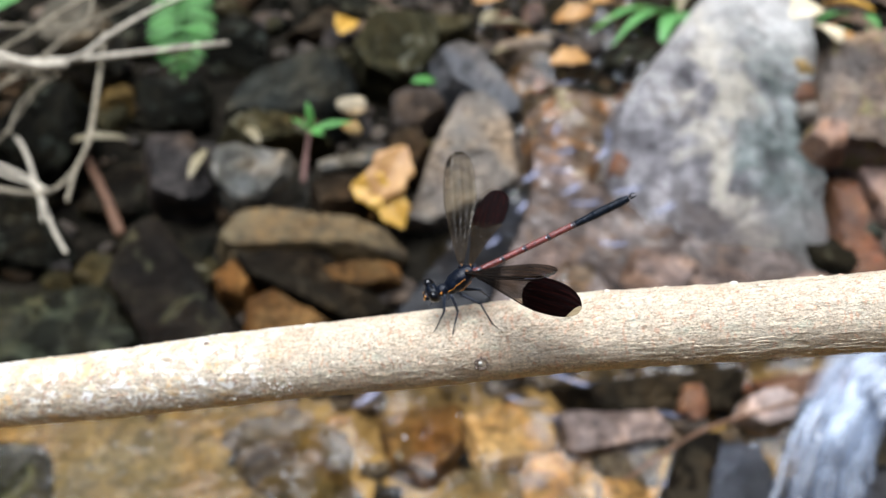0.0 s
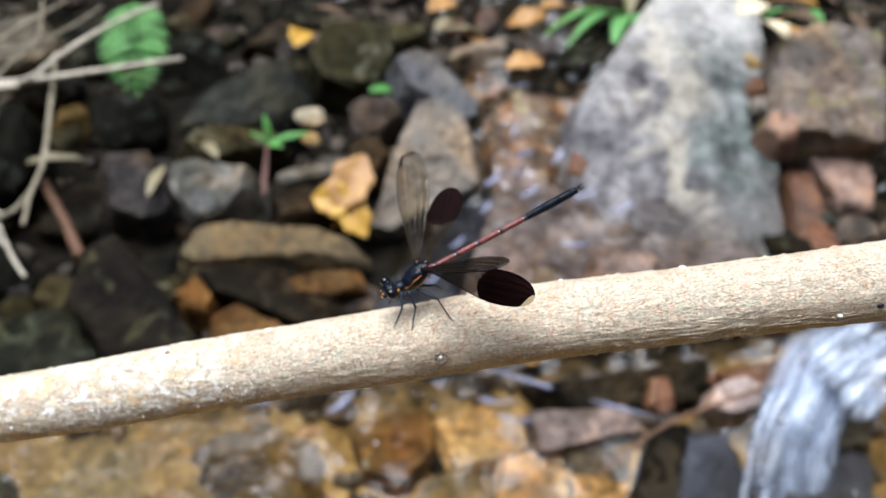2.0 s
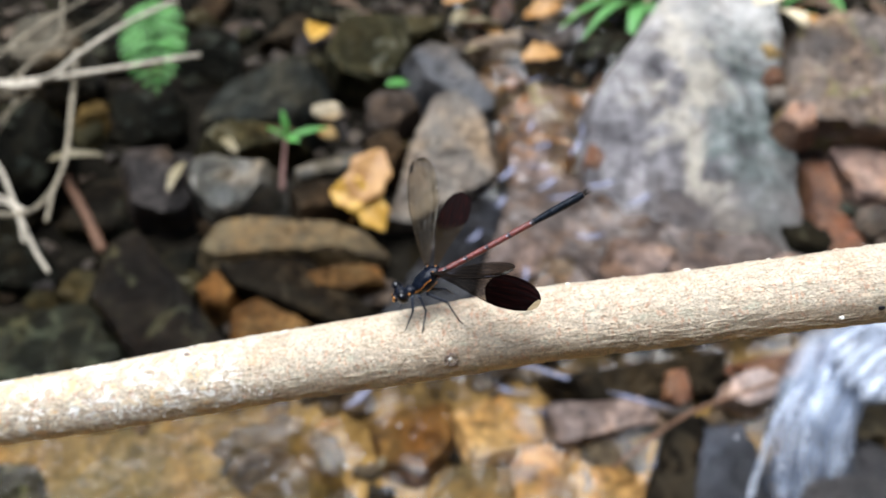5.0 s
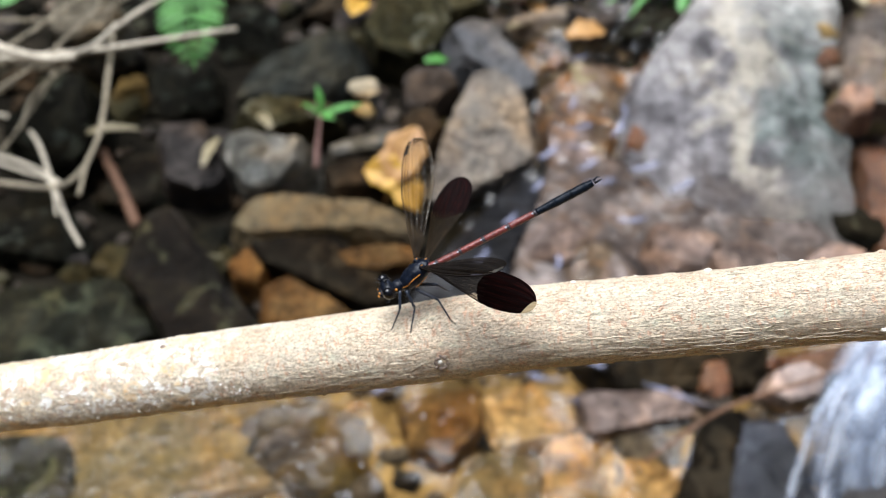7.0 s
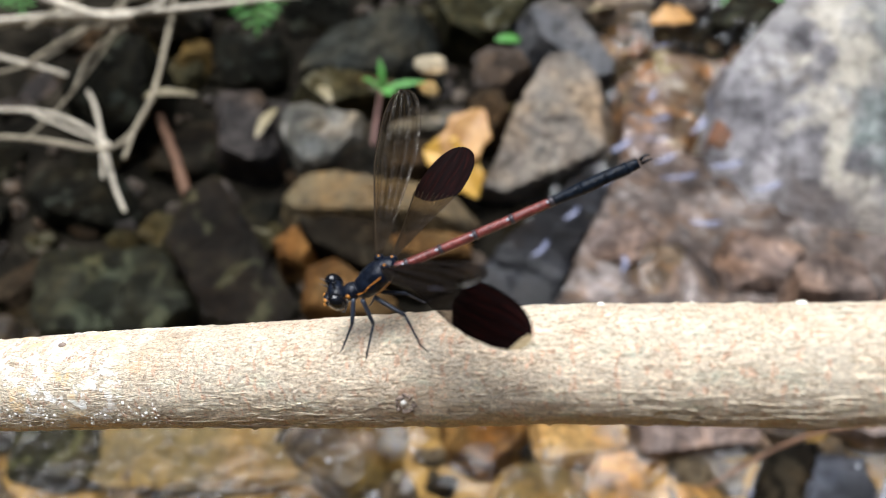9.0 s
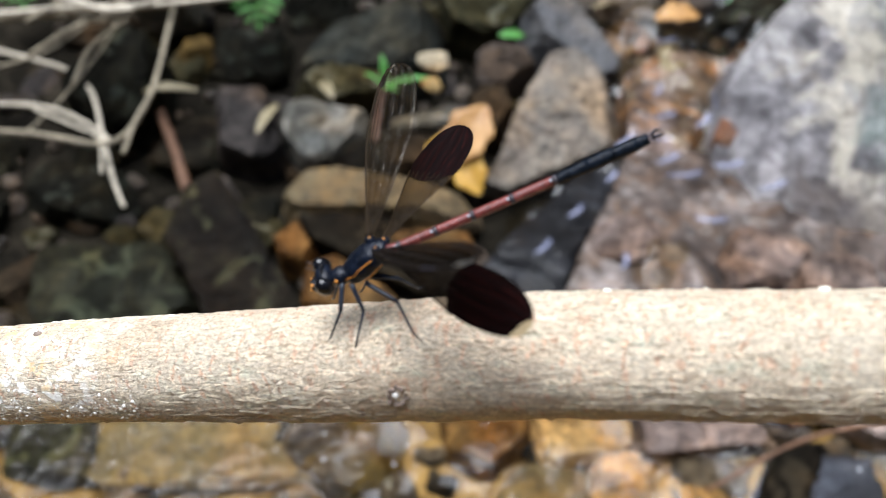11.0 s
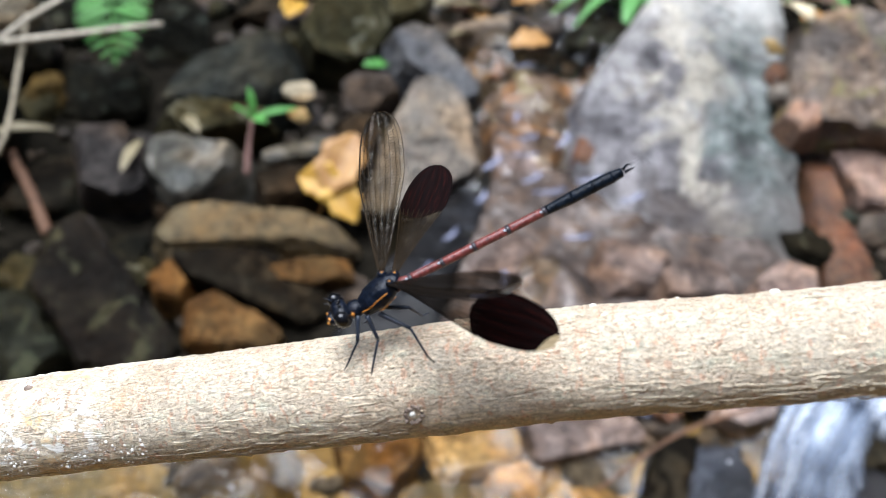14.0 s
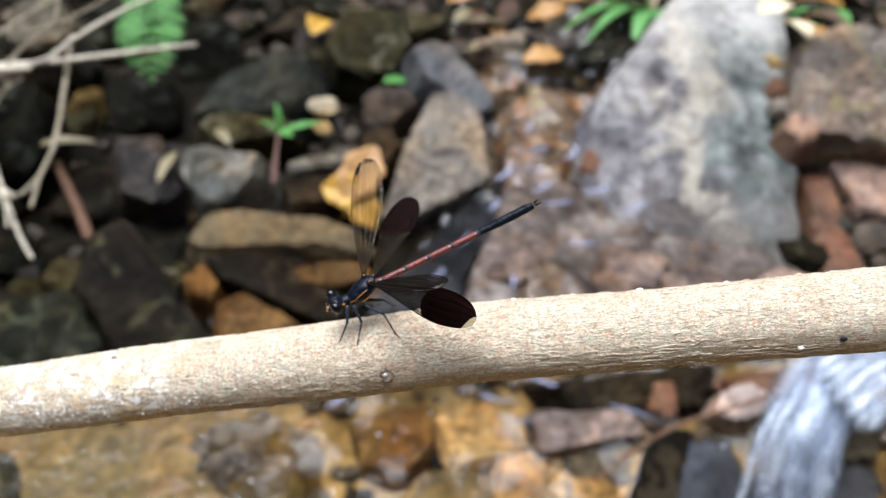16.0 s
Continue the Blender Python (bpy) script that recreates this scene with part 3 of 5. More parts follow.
def stone_shape(size, seed, box, taper=0.0, level=4, cuts=13, planes=()):
    """A broken angular stone: a block with faces struck off, some given, most at random, and a rough skin."""
    rng = np.random.default_rng(seed)
    v, f = ICO[level]
    v = v.copy()
    p = 2.2 + box * 6
    v /= ((np.abs(v) ** p).sum(1) ** (1 / p))[:, None]
    faces = [(np.array(d, float), share) for d, share in planes]
    faces += [(rng.normal(size=3) * (1, 1, 0.8), rng.uniform(0.52, 0.84)) for _ in range(cuts)]
    for d, share in faces:
        d = d / np.linalg.norm(d)
        over = v @ d - np.abs(v @ d).max() * share
        v -= np.maximum(over, 0)[:, None] * d
    v[:, 0] *= 1 - taper * v[:, 1]
    low, high = v.min(0), v.max(0)
    v = (v - (low + high) / 2) / (high - low) * 2
    s = np.array(size) / 2
    v *= s
    grain, shift = 2.0 / s.mean(), Vector(rng.uniform(-9, 9, 3))
    lift = [noise.fractal(Vector(w) * grain + shift, 0.8, 2.1, 5) for w in v]
    out = v / (np.linalg.norm(v, axis=1)[:, None] + 1e-9)
    return v + out * (np.array(lift) * s.min() * 0.15)[:, None], f


def stone(name, label, place, size, turn, material, seed, box=0.6, taper=0.0, planes=(), cuts=13):
    level = 5 if size[0] > 0.11 else 4 if size[0] > 0.04 else 3
    v, f = stone_shape(size, seed, box, taper, level, cuts, planes)
    me = mesh_of(name, v, f, material)
    me.set_sharp_from_angle(angle=radians(24))
    return thing(name, place, label, "rock" if size[0] > 0.1 else "stone", "stones in the stream bed", "", me, turn)


def rock(name, label, place, turn, material, seed, sides, deep, facets=(), edge=42.0, rough=1.0):
    """A broken rock with one flat upper face at place: sides as (heading, reach) of the struck faces round it, deep its thickness,
    facets as (heading, slope, reach) where the upper face falls away."""
    rng = np.random.default_rng(seed)
    half = deep / 2
    cuts = [((0, 0, 1), half), ((0, 0, -1), deep * 0.9)]
    for heading, reach in sides:
        c, s, flare = math.cos(radians(heading)), math.sin(radians(heading)), rng.uniform(0.02, 0.3)
        cuts.append(((c, s, flare), reach + flare * half))
    for heading, slope, reach in facets:
        c, s, k = math.cos(radians(heading)), math.sin(radians(heading)), math.tan(radians(slope))
        cuts.append(((c * k, s * k, 1), reach * k + half))
    wide = max(r for _, r in sides)
    for _ in range(3):
        a, slope = rng.uniform(0, 2 * math.pi), rng.uniform(0.3, 0.8)
        cuts.append(((math.cos(a) * slope, math.sin(a) * slope, 1), wide * rng.uniform(0.5, 0.85) * slope + half))
    normals = np.array([n for n, _ in cuts], float)
    length = np.linalg.norm(normals, axis=1)
    normals, away = normals / length[:, None], np.array([d for _, d in cuts]) / length
    v, f = ICO[6 if wide > 0.14 else 5 if wide > 0.05 else 4]
    v = v * (wide, wide, deep)
    v = v / np.linalg.norm(v, axis=1)[:, None]
    pull = np.maximum(v @ normals.T, 0) / away
    v = v / ((pull**edge).sum(1) ** (1 / edge))[:, None]
    shift, size = Vector(rng.uniform(-9, 9, 3)), min(wide, 0.07)
    out = v / np.linalg.norm(v, axis=1)[:, None]
    lift = []
    for w in v:
        q = Vector(w)
        a = noise.fractal(q * (1.3 / size) + shift, 0.9, 2.1, 4)
        b = noise.noise(Vector((q.x * 30, q.y * 30, q.z * 190)) + shift)
        c = abs(noise.noise(q * (2.4 / size) + shift * 2))
        lift.append(0.06 * a + 0.04 * b - 0.05 * max(0.0, 0.16 - c) * 6)
    v = v + out * (np.array(lift) * size * rough)[:, None] - (0, 0, half)
    me = mesh_of(name, v, f, material)
    me.set_sharp_from_angle(angle=radians(32))
    return thing(name, place, label, "rock" if wide > 0.05 else "stone", "stones in the stream bed", "", me, turn)


# ---- the ground: a stream bed, with unseen banks added round it against low sky light ----
def bed_height(x, y):
    z = -0.014 + 0.0715 * y
    z += 0.012 * noise.noise((x * 9, y * 9, 1.0)) + 0.006 * noise.noise((x * 31, y * 31, 4.0))
    pool = max(0.0, min(1.0, (0.5 - y) / 0.06)) * max(0.0, min(1.0, (0.2 - x) / 0.08))
    z -= 0.014 * pool
    z -= 0.02 * math.exp(-(((x - 0.12) / 0.07) ** 2)) * (0.45 < y)
    # Steep banks beyond the view, added only to cut off low sky light.
    left, right, far, near = max(0, -x - 0.8), max(0, x - 0.95), max(0, y - 1.45), max(0, -y - 0.9)
    z += min(4.0, 1.5 * left + 1.4 * right + 1.3 * far + 1.2 * near) * (1 + 0.2 * noise.noise((x, y, 7.0)))
    return z


def ground():
    count = 220
    line = [(2 * i / count - 1) for i in range(count + 1)]
    warp = [s * 0.95 + math.copysign(abs(s) ** 9 * 60, s) for s in line]
    verts = [(x, y + 0.75, bed_height(x, y + 0.75)) for y in warp for x in warp]
    w = count + 1
    faces = [(r * w + c, r * w + c + 1, (r + 1) * w + c + 1, (r + 1) * w + c) for r in range(count) for c in range(count)]
    thing("ground", (0, 0, 0), "dark brown silt of a rocky stream bed", "ground", "", "structure", mesh_of("ground", verts, faces, M_BED))


def water():
    """The pool under the branch and the thin current that feeds it, one sheet."""
    nx, ny = 300, 280
    verts, faces = [], []
    for j in range(ny + 1):
        for i in range(nx + 1):
            x, y = -0.6 + 1.25 * i / nx, 0.12 + 1.1 * j / ny
            if y < 0.5:
                z = 0.033
            else:
                z = 0.033 + min(1, (y - 0.5) / 0.06) * 0.008 + (y - 0.5) * 0.093 + 0.009 * min(1, (y - 0.5) / 0.06)
                z -= 0.05 * (1 - math.exp(-(((x - 0.08 - 0.32 * (y - 0.62)) / 0.1) ** 4))) * min(1, (y - 0.5) / 0.08)
            rough = 0.08 + min(1, max(0, (x + 0.13) / 0.06)) * (1 if y > 0.5 else 0.5)
            z += rough * (0.022 * noise.noise((x * 26, y * 19, 0.5)) + 0.005 * noise.noise((x * 62, y * 50, 2.5)))
            verts.append((x, y, z))
    w = nx + 1
    faces = [(r * w + c, r * w + c + 1, (r + 1) * w + c + 1, (r + 1) * w + c) for r in range(ny) for c in range(nx)]
    ob = thing("water", (0, 0, 0), "clear shallow amber stream water with ripples", "water", "", "structure", mesh_of("water", verts, faces, M_POOL))
    ob.visible_shadow = False


def gravel():
    """Loose gravel and grit between the stones."""
    rng = np.random.default_rng(11)
    v0, f0 = ICO[2]
    verts, faces = [], []
    for _ in range(2600):
        x, y = rng.uniform(-0.75, 0.8), 0.28 + 1.2 * rng.random() ** 1.1
        if x < 0.0 and y > 0.52 and rng.random() < 0.75:
            continue
        r = rng.uniform(0.004, 0.011) * (1 + (rng.random() < 0.12) * 1.3)
        v = v0 * r * rng.uniform(0.6, 1.25, 3)
        for _ in range(3):
            d = rng.normal(size=3)
            d /= np.linalg.norm(d)
            v = v - np.maximum(v @ d - r * 0.6, 0)[:, None] * d
        a = rng.uniform(0, 6.28)
        turn = np.array([[math.cos(a), -math.sin(a), 0], [math.sin(a), math.cos(a), 0], [0, 0, 1]])
        base = len(verts)
        verts.extend((v @ turn + (x, y, bed_height(x, y) + r * 0.25)).tolist())
        faces.extend(tuple(k + base for k in g) for g in f0)
    thing("gravel", (0, 0, 0), "mixed brown and grey wet gravel", "gravel", "", "stuff", mesh_of("gravel", verts, faces, M_GRAVEL, False))


ground()
water()
gravel()

# ---- stones ----
rock("flat_boulder", "tan grey flat faced boulder beside the stream", (0.024, 0.723, 0.098), (30, 4, 0), M_TAN, 3, ((-99, 0.08), (-60, 0.049), (11, 0.048), (46, 0.067), (109, 0.066), (161, 0.03)), 0.07)
rock("flat_slab", "flat ochre brown slab over dark water", (-0.124, 0.633, 0.082), (12, 0, 0), M_OCHRE, 5, ((-142, 0.069), (-88, 0.022), (-58, 0.054), (44, 0.053), (82, 0.014), (157, 0.075)), 0.03)
rock("grey_stone", "dull purple grey angular stone", (-0.261, 0.709, 0.097), (30, 6, 0), M_SLATE, 7, ((-109, 0.034), (-79, 0.039), (-38, 0.042), (26, 0.022), (100, 0.035), (-166, 0.027)), 0.05)
rock("grey_stone", "grey stone with pale worn patches", (-0.194, 0.708, 0.091), (22, -4, 0), M_PATCHY, 8, ((-180, 0.039), (-143, 0.029), (-77, 0.033), (-39, 0.033), (-3, 0.038), (77, 0.029), (110, 0.042)), 0.05)
rock("dark_slab", "dark greenish slate slab", (-0.171, 0.833, 0.120), (20, -8, 0), M_SLATEG, 9, ((-99, 0.04), (-50, 0.059), (10, 0.057), (109, 0.027), (153, 0.042)), 0.06)
rock("olive_slab", "dark olive brown slab wedged below another", (-0.177, 0.781, 0.097), (18, 4, 0), M_OLIVE, 10, ((-131, 0.03), (-73, 0.017), (25, 0.045), (82, 0.021), (120, 0.029)), 0.035)
rock("pointed_stone", "olive grey stone with a pointed end", (-0.054, 0.919, 0.126), (28, 6, 0), M_OLIVE, 11, ((-147, 0.049), (-108, 0.046), (-67, 0.048), (-29, 0.047), (4, 0.049), (100, 0.042), (158, 0.04)), 0.06)
rock("dark_stone", "small dark grey angular stone", (-0.027, 0.808, 0.104), (25, 0, 0), M_SLATE, 12, ((-170, 0.027), (-90, 0.023), (-43, 0.018), (32, 0.028), (90, 0.022), (123, 0.025)), 0.05)
rock("slanted_slab", "blue grey slanted slab of rock", (0.044, 0.864, 0.106), (26, 12, 0), M_BLUE, 13, ((-159, 0.036), (-118, 0.022), (-42, 0.052), (42, 0.021), (88, 0.041), (140, 0.054)), 0.04)
rock("striped_slab", "grey green flat stone with a pale stripe", (-0.090, 0.722, 0.093), (16, -3, 0), M_PATCHY, 16, ((-156, 0.033), (-82, 0.01), (-12, 0.034), (54, 0.026), (107, 0.01)), 0.02)
rock("brown_stone", "brown grey stone wedged beside boulders", (-0.035, 0.741, 0.096), (25, 0, 0), M_BROWN, 17, ((-166, 0.016), (-105, 0.021), (-30, 0.016), (22, 0.019), (87, 0.023), (128, 0.022)), 0.035)
rock("brown_slab", "dull brown slab lying below a striped stone", (-0.090, 0.689, 0.080), (16, 0, 0), M_BROWN, 48, ((-159, 0.034), (-87, 0.013), (-14, 0.037), (81, 0.017), (110, 0.024)), 0.03)
rock("wedge_stone", "long dark brown wedge stone with olive ridge", (-0.225, 0.549, 0.079), (20, 10, 0), M_WEDGE, 18, ((-139, 0.047), (-96, 0.062), (-36, 0.074), (42, 0.019), (129, 0.074), (174, 0.062)), 0.06, ((30, 30, 0.018),))
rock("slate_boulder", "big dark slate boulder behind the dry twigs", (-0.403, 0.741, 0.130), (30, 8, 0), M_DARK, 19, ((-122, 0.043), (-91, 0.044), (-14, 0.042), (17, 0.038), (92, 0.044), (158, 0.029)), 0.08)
rock("mossy_stone", "olive grey wet stone by the pool", (-0.325, 0.512, 0.068), (20, 0, 0), M_MOSS, 20, ((-167, 0.061), (-86, 0.039), (-41, 0.06), (38, 0.048), (98, 0.04)), 0.05)
rock("wet_stone", "orange brown wet stone below a slab", (-0.074, 0.582, 0.068), (16, 0, 0), M_WETAMB, 22, ((-151, 0.028), (-102, 0.014), (-72, 0.017), (20, 0.031), (95, 0.009)), 0.03)
rock("wet_stone", "amber wet stone under the branch", (-0.131, 0.533, 0.060), (14, 0, 0), M_WETAMB, 23, ((-171, 0.036), (-95, 0.022), (-11, 0.041), (55, 0.015), (116, 0.033)), 0.03)
rock("wet_stone", "amber brown wet stone in shade", (-0.189, 0.576, 0.068), (14, 0, 0), M_WETAMB, 24, ((-156, 0.014), (-98, 0.016), (-19, 0.017), (36, 0.011), (130, 0.013)), 0.03)
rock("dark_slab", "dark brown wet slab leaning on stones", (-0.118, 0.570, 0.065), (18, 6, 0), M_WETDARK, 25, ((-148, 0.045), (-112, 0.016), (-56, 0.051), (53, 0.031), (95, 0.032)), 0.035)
rock("rust_boulder", "red brown and grey boulder", (0.439, 0.778, 0.148), (26, -6, 0), M_RUST, 27, ((-101, 0.067), (-16, 0.06), (61, 0.077), (112, 0.065), (156, 0.047)), 0.11)
rock("pink_slab", "pinkish brown slab in shadow", (0.453, 0.700, 0.070), (16, 0, 0), M_PINKD, 29, ((-164, 0.024), (-106, 0.033), (-18, 0.024), (69, 0.035), (106, 0.037)), 0.03)
rock("rust_stone", "iron stained orange brown wet rock", (0.400, 0.643, 0.054), (14, 0, 0), M_RUSTOR, 30, ((-65, 0.074), (0, 0.018), (116, 0.078), (172, 0.015)), 0.04)
rock("wet_stone", "red brown wet stone beside the boulder", (0.191, 0.756, 0.097), (14, 0, 0), M_RUSTOR, 33, ((-113, 0.054), (-25, 0.012), (12, 0.031), (111, 0.044), (164, 0.012)), 0.04)
rock("wet_ledge", "brown wet rock ledge under a film of water", (0.194, 0.611, 0.059), (7, 3, 0), M_LEDGE, 35, ((-86, 0.082), (-1, 0.163), (61, 0.076), (99, 0.103), (162, 0.125)), 0.06)
rock("wet_step", "orange brown wet rock step in the current", (0.142, 0.789, 0.074), (5, 4, 0), M_STEP, 34, ((-78, 0.081), (-21, 0.029), (57, 0.093), (110, 0.077), (141, 0.059), (-179, 0.048)), 0.045)
# Black rock put where the gutter is a dark gap between stones.
rock("black_stone", "black wet rock painted as the shaded crevice of a gutter", (0.037, 0.642, 0.065), (-4, 4, 0), M_GUTTER, 70, ((-95, 0.129), (-20, 0.033), (125, 0.057), (151, 0.012)), 0.045)
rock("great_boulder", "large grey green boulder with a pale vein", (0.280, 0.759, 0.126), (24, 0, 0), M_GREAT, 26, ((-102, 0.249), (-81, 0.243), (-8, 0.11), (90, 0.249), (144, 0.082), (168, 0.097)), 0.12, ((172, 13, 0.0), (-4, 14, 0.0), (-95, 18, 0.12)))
rock("bank_stone", "pale brown grey stone at the top of the bank", (-0.420, 0.916, 0.153), (25, 0, 0), M_BANK, 90, ((-124, 0.036), (-83, 0.033), (-14, 0.037), (34, 0.032), (104, 0.03), (171, 0.035)), 0.05)
rock("pink_stone", "pale pinkish stone between two boulders", (0.380, 0.725, 0.122), (30, 0, 0), M_PINKD, 28, ((-140, 0.012), (-69, 0.014), (-2, 0.017), (80, 0.015), (134, 0.014)), 0.03)
rock("wet_stone", "brown grey wet rock at the boulder's foot", (0.193, 0.580, 0.073), (6, 0, 0), M_WETPUR, 36, ((-156, 0.034), (-89, 0.026), (-24, 0.03), (48, 0.029), (99, 0.024), (145, 0.028)), 0.035)
rock("wet_stone", "brown wet rock at the boulder's foot", (0.239, 0.547, 0.085), (14, 0, 0), M_WETPUR, 76, ((-174, 0.027), (-87, 0.017), (1, 0.027), (82, 0.017), (125, 0.02)), 0.03)
rock("wet_stone", "pinkish brown wet rock at the boulder's foot", (0.313, 0.541, 0.083), (14, 0, 0), M_PINKD, 77, ((-89, 0.018), (-12, 0.022), (75, 0.017), (121, 0.016), (177, 0.024)), 0.03)
rock("wet_stone", "mauve brown wet rock in the thin current", (0.088, 0.592, 0.070), (10, 0, 0), M_WETPUR, 72, ((-172, 0.03), (-99, 0.024), (-57, 0.023), (15, 0.028), (81, 0.023), (139, 0.025)), 0.025)
rock("hollow_stone", "brown hollow rock under shallow water", (-0.117, 0.415, 0.021), (2, 0, 0), M_YELD, 61, ((-167, 0.042), (-118, 0.035), (-63, 0.046), (11, 0.045), (56, 0.04), (101, 0.044)), 0.02)
rock("mossy_slab", "dark olive mossy slab under the pool", (-0.338, 0.399, 0.018), (3, 0, 0), M_MOSS, 64, ((-160, 0.033), (-92, 0.029), (2, 0.044), (48, 0.035), (93, 0.03)), 0.02)
rock("amber_slab", "orange brown slab under thin water", (-0.019, 0.431, 0.025), (6, 0, 0), M_WETAMB, 50, ((-166, 0.025), (-107, 0.026), (-40, 0.029), (1, 0.033), (95, 0.028)), 0.02)
rock("amber_slab", "ochre amber slab under thin water", (0.060, 0.438, 0.027), (6, 3, 0), M_WETOR, 59, ((-158, 0.038), (-78, 0.024), (-25, 0.033), (73, 0.033), (107, 0.026)), 0.02)
rock("wet_slab", "pinkish brown wet slab with a sky sheen", (0.140, 0.425, 0.041), (12, 4, 0), M_WETPUR, 60, ((-170, 0.046), (-78, 0.011), (45, 0.034), (94, 0.018)), 0.02)
rock("amber_slab", "broad orange amber slab under thin water", (0.115, 0.384, 0.022), (5, 3, 0), M_WETOR, 62, ((-85, 0.029), (-29, 0.043), (59, 0.044), (93, 0.032), (171, 0.052)), 0.02)
rock("amber_slab", "sandy amber slab under shallow water", (0.028, 0.377, 0.017), (4, 0, 0), M_SAND, 63, ((-112, 0.029), (-71, 0.029), (-8, 0.032), (93, 0.029), (160, 0.029)), 0.018)
# A solid dark stone stands for the recess, its shade in the colour.
rock("brown_stone", "dark brown stone painted as a shaded recess behind the branch", (0.178, 0.455, 0.049), (38, 0, 0), M_WETDARK, 51, ((-148, 0.052), (-90, 0.013), (-2, 0.065), (96, 0.013)), 0.05)
rock("brown_stone", "rusty brown stone behind the branch", (0.197, 0.444, 0.052), (34, 0, 0), M_RUSTOR, 52, ((-124, 0.013), (-62, 0.013), (7, 0.01), (97, 0.014), (166, 0.009)), 0.03)
rock("rust_stone", "rusty brown wet rock behind the branch", (0.293, 0.467, 0.049), (25, 0, 0), M_RUSTOR, 53, ((-103, 0.016), (-81, 0.014), (-32, 0.038), (100, 0.006)), 0.04)
rock("pink_stone", "wet pinkish white stone", (0.258, 0.440, 0.053), (22, 0, 0), M_PINK, 54, ((-115, 0.017), (-77, 0.013), (-34, 0.018), (58, 0.017), (106, 0.013), (152, 0.018)), 0.025)
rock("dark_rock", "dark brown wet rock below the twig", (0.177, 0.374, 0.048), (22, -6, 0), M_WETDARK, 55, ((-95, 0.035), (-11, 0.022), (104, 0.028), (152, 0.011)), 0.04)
rock("slate_rock", "dark blue grey wet rock beside the cascade", (0.219, 0.367, 0.048), (20, 8, 0), M_BLUEW, 56, ((-88, 0.035), (13, 0.024), (98, 0.034), (170, 0.025)), 0.04)
rock("ochre_stone", "ochre brown rock beside the cascade", (0.316, 0.400, 0.075), (20, -4, 0), M_OCHRE, 58, ((-131, 0.035), (-86, 0.026), (-27, 0.027), (66, 0.03), (114, 0.019), (144, 0.023)), 0.06)
rock("slate_rock", "dark grey wet rock beside the cascade", (0.291, 0.350, 0.055), (20, -8, 0), M_BLUEW, 57, ((-96, 0.027), (-18, 0.033), (60, 0.033), (104, 0.026), (153, 0.025)), 0.05)
stone("pale_pebble", "pale cream pebble beside a seedling", (-0.096, 0.796, 0.108), (0.031, 0.022, 0.015), (0, 0, 10), M_CREAM, 14, 0.2)
stone("yellow_pebble", "yellowish tan pebble beside a seedling", (-0.094, 0.768, 0.101), (0.023, 0.019, 0.012), (0, 0, -10), M_YEL, 15, 0.2)
stone("ochre_stone", "ochre stone in the shade", (-0.375, 0.872, 0.062), (0.042, 0.046, 0.040), (0, 0, 10), M_YELD, 21, 0.4)
stone("wet_stone", "wet brown stone with a sky sheen", (0.153, 0.797, 0.053), (0.079, 0.098, 0.030), (0, 0, 14), M_WETPUR, 32, 0.4)
stone("litter_stone", "tan stone among leaf litter", (0.109, 1.005, 0.068), (0.084, 0.049, 0.030), (0, 0, 5), M_TAN, 37, 0.5)
stone("litter_stone", "grey stone among leaf litter", (0.166, 0.988, 0.071), (0.076, 0.063, 0.040), (0, 0, -15), M_SLATE, 38, 0.5)
stone("litter_stone", "dark stone among leaf litter", (0.233, 0.959, 0.072), (0.088, 0.060, 0.050), (0, 0, 25), M_DARK, 39, 0.5)
stone("litter_stone", "brown stone among leaf litter", (-0.162, 1.045, 0.075), (0.087, 0.055, 0.040), (0, 0, 15), M_BROWN, 40, 0.5)
stone("litter_stone", "olive stone among leaf litter", (-0.003, 1.034, 0.074), (0.086, 0.036, 0.040), (0, 0, -5), M_OLIVE, 41, 0.5)
# These stones are dark by colour, which carries the shade they lie in.
stone("dark_stone", "dark wet stone with deep shade in its colour", (-0.308, 0.876, 0.066), (0.078, 0.107, 0.050), (0, 0, 10), M_DARK, 42, 0.5)
stone("dark_stone", "dark angular stone with deep shade in its colour", (-0.382, 1.022, 0.080), (0.114, 0.091, 0.060), (0, 0, 0), M_DARK, 43, 0.6)
stone("dark_stone", "black wet stone with deep shade in its colour", (-0.261, 0.987, 0.078), (0.084, 0.098, 0.060), (0, 0, 20), M_DARK, 44, 0.6)
stone("dark_stone", "wet stone toned dark for shade beneath the twigs", (-0.335, 0.720, 0.048), (0.075, 0.081, 0.030), (0, 0, 0), M_WETDARK, 45, 0.5)
stone("dark_stone", "wet stone toned dark for shade beneath the twigs", (-0.409, 0.645, 0.046), (0.109, 0.072, 0.040), (0, 0, 0), M_DARK, 46, 0.5)
stone("brown_stone", "brown angular stone wedged among others", (-0.104, 0.932, 0.063), (0.061, 0.043, 0.030), (0, 0, -20), M_BROWN, 47, 0.5)
stone("brown_stone", "brown angular stone wedged among others", (0.097, 0.852, 0.057), (0.044, 0.084, 0.030), (0, 0, 20), M_BROWN, 49, 0.5)
stone("sand_slab", "sandy ochre slab under the pool", (-0.244, 0.420, 0.011), (0.229, 0.114, 0.012), (0, 0, 0), M_SAND, 62, 0.25)

stone("orange_pebble", "orange tan pebble beside the great boulder", (0.384, 0.836, 0.131), (0.024, 0.019, 0.017), (0, 0, 20), M_YEL, 301, 0.3)
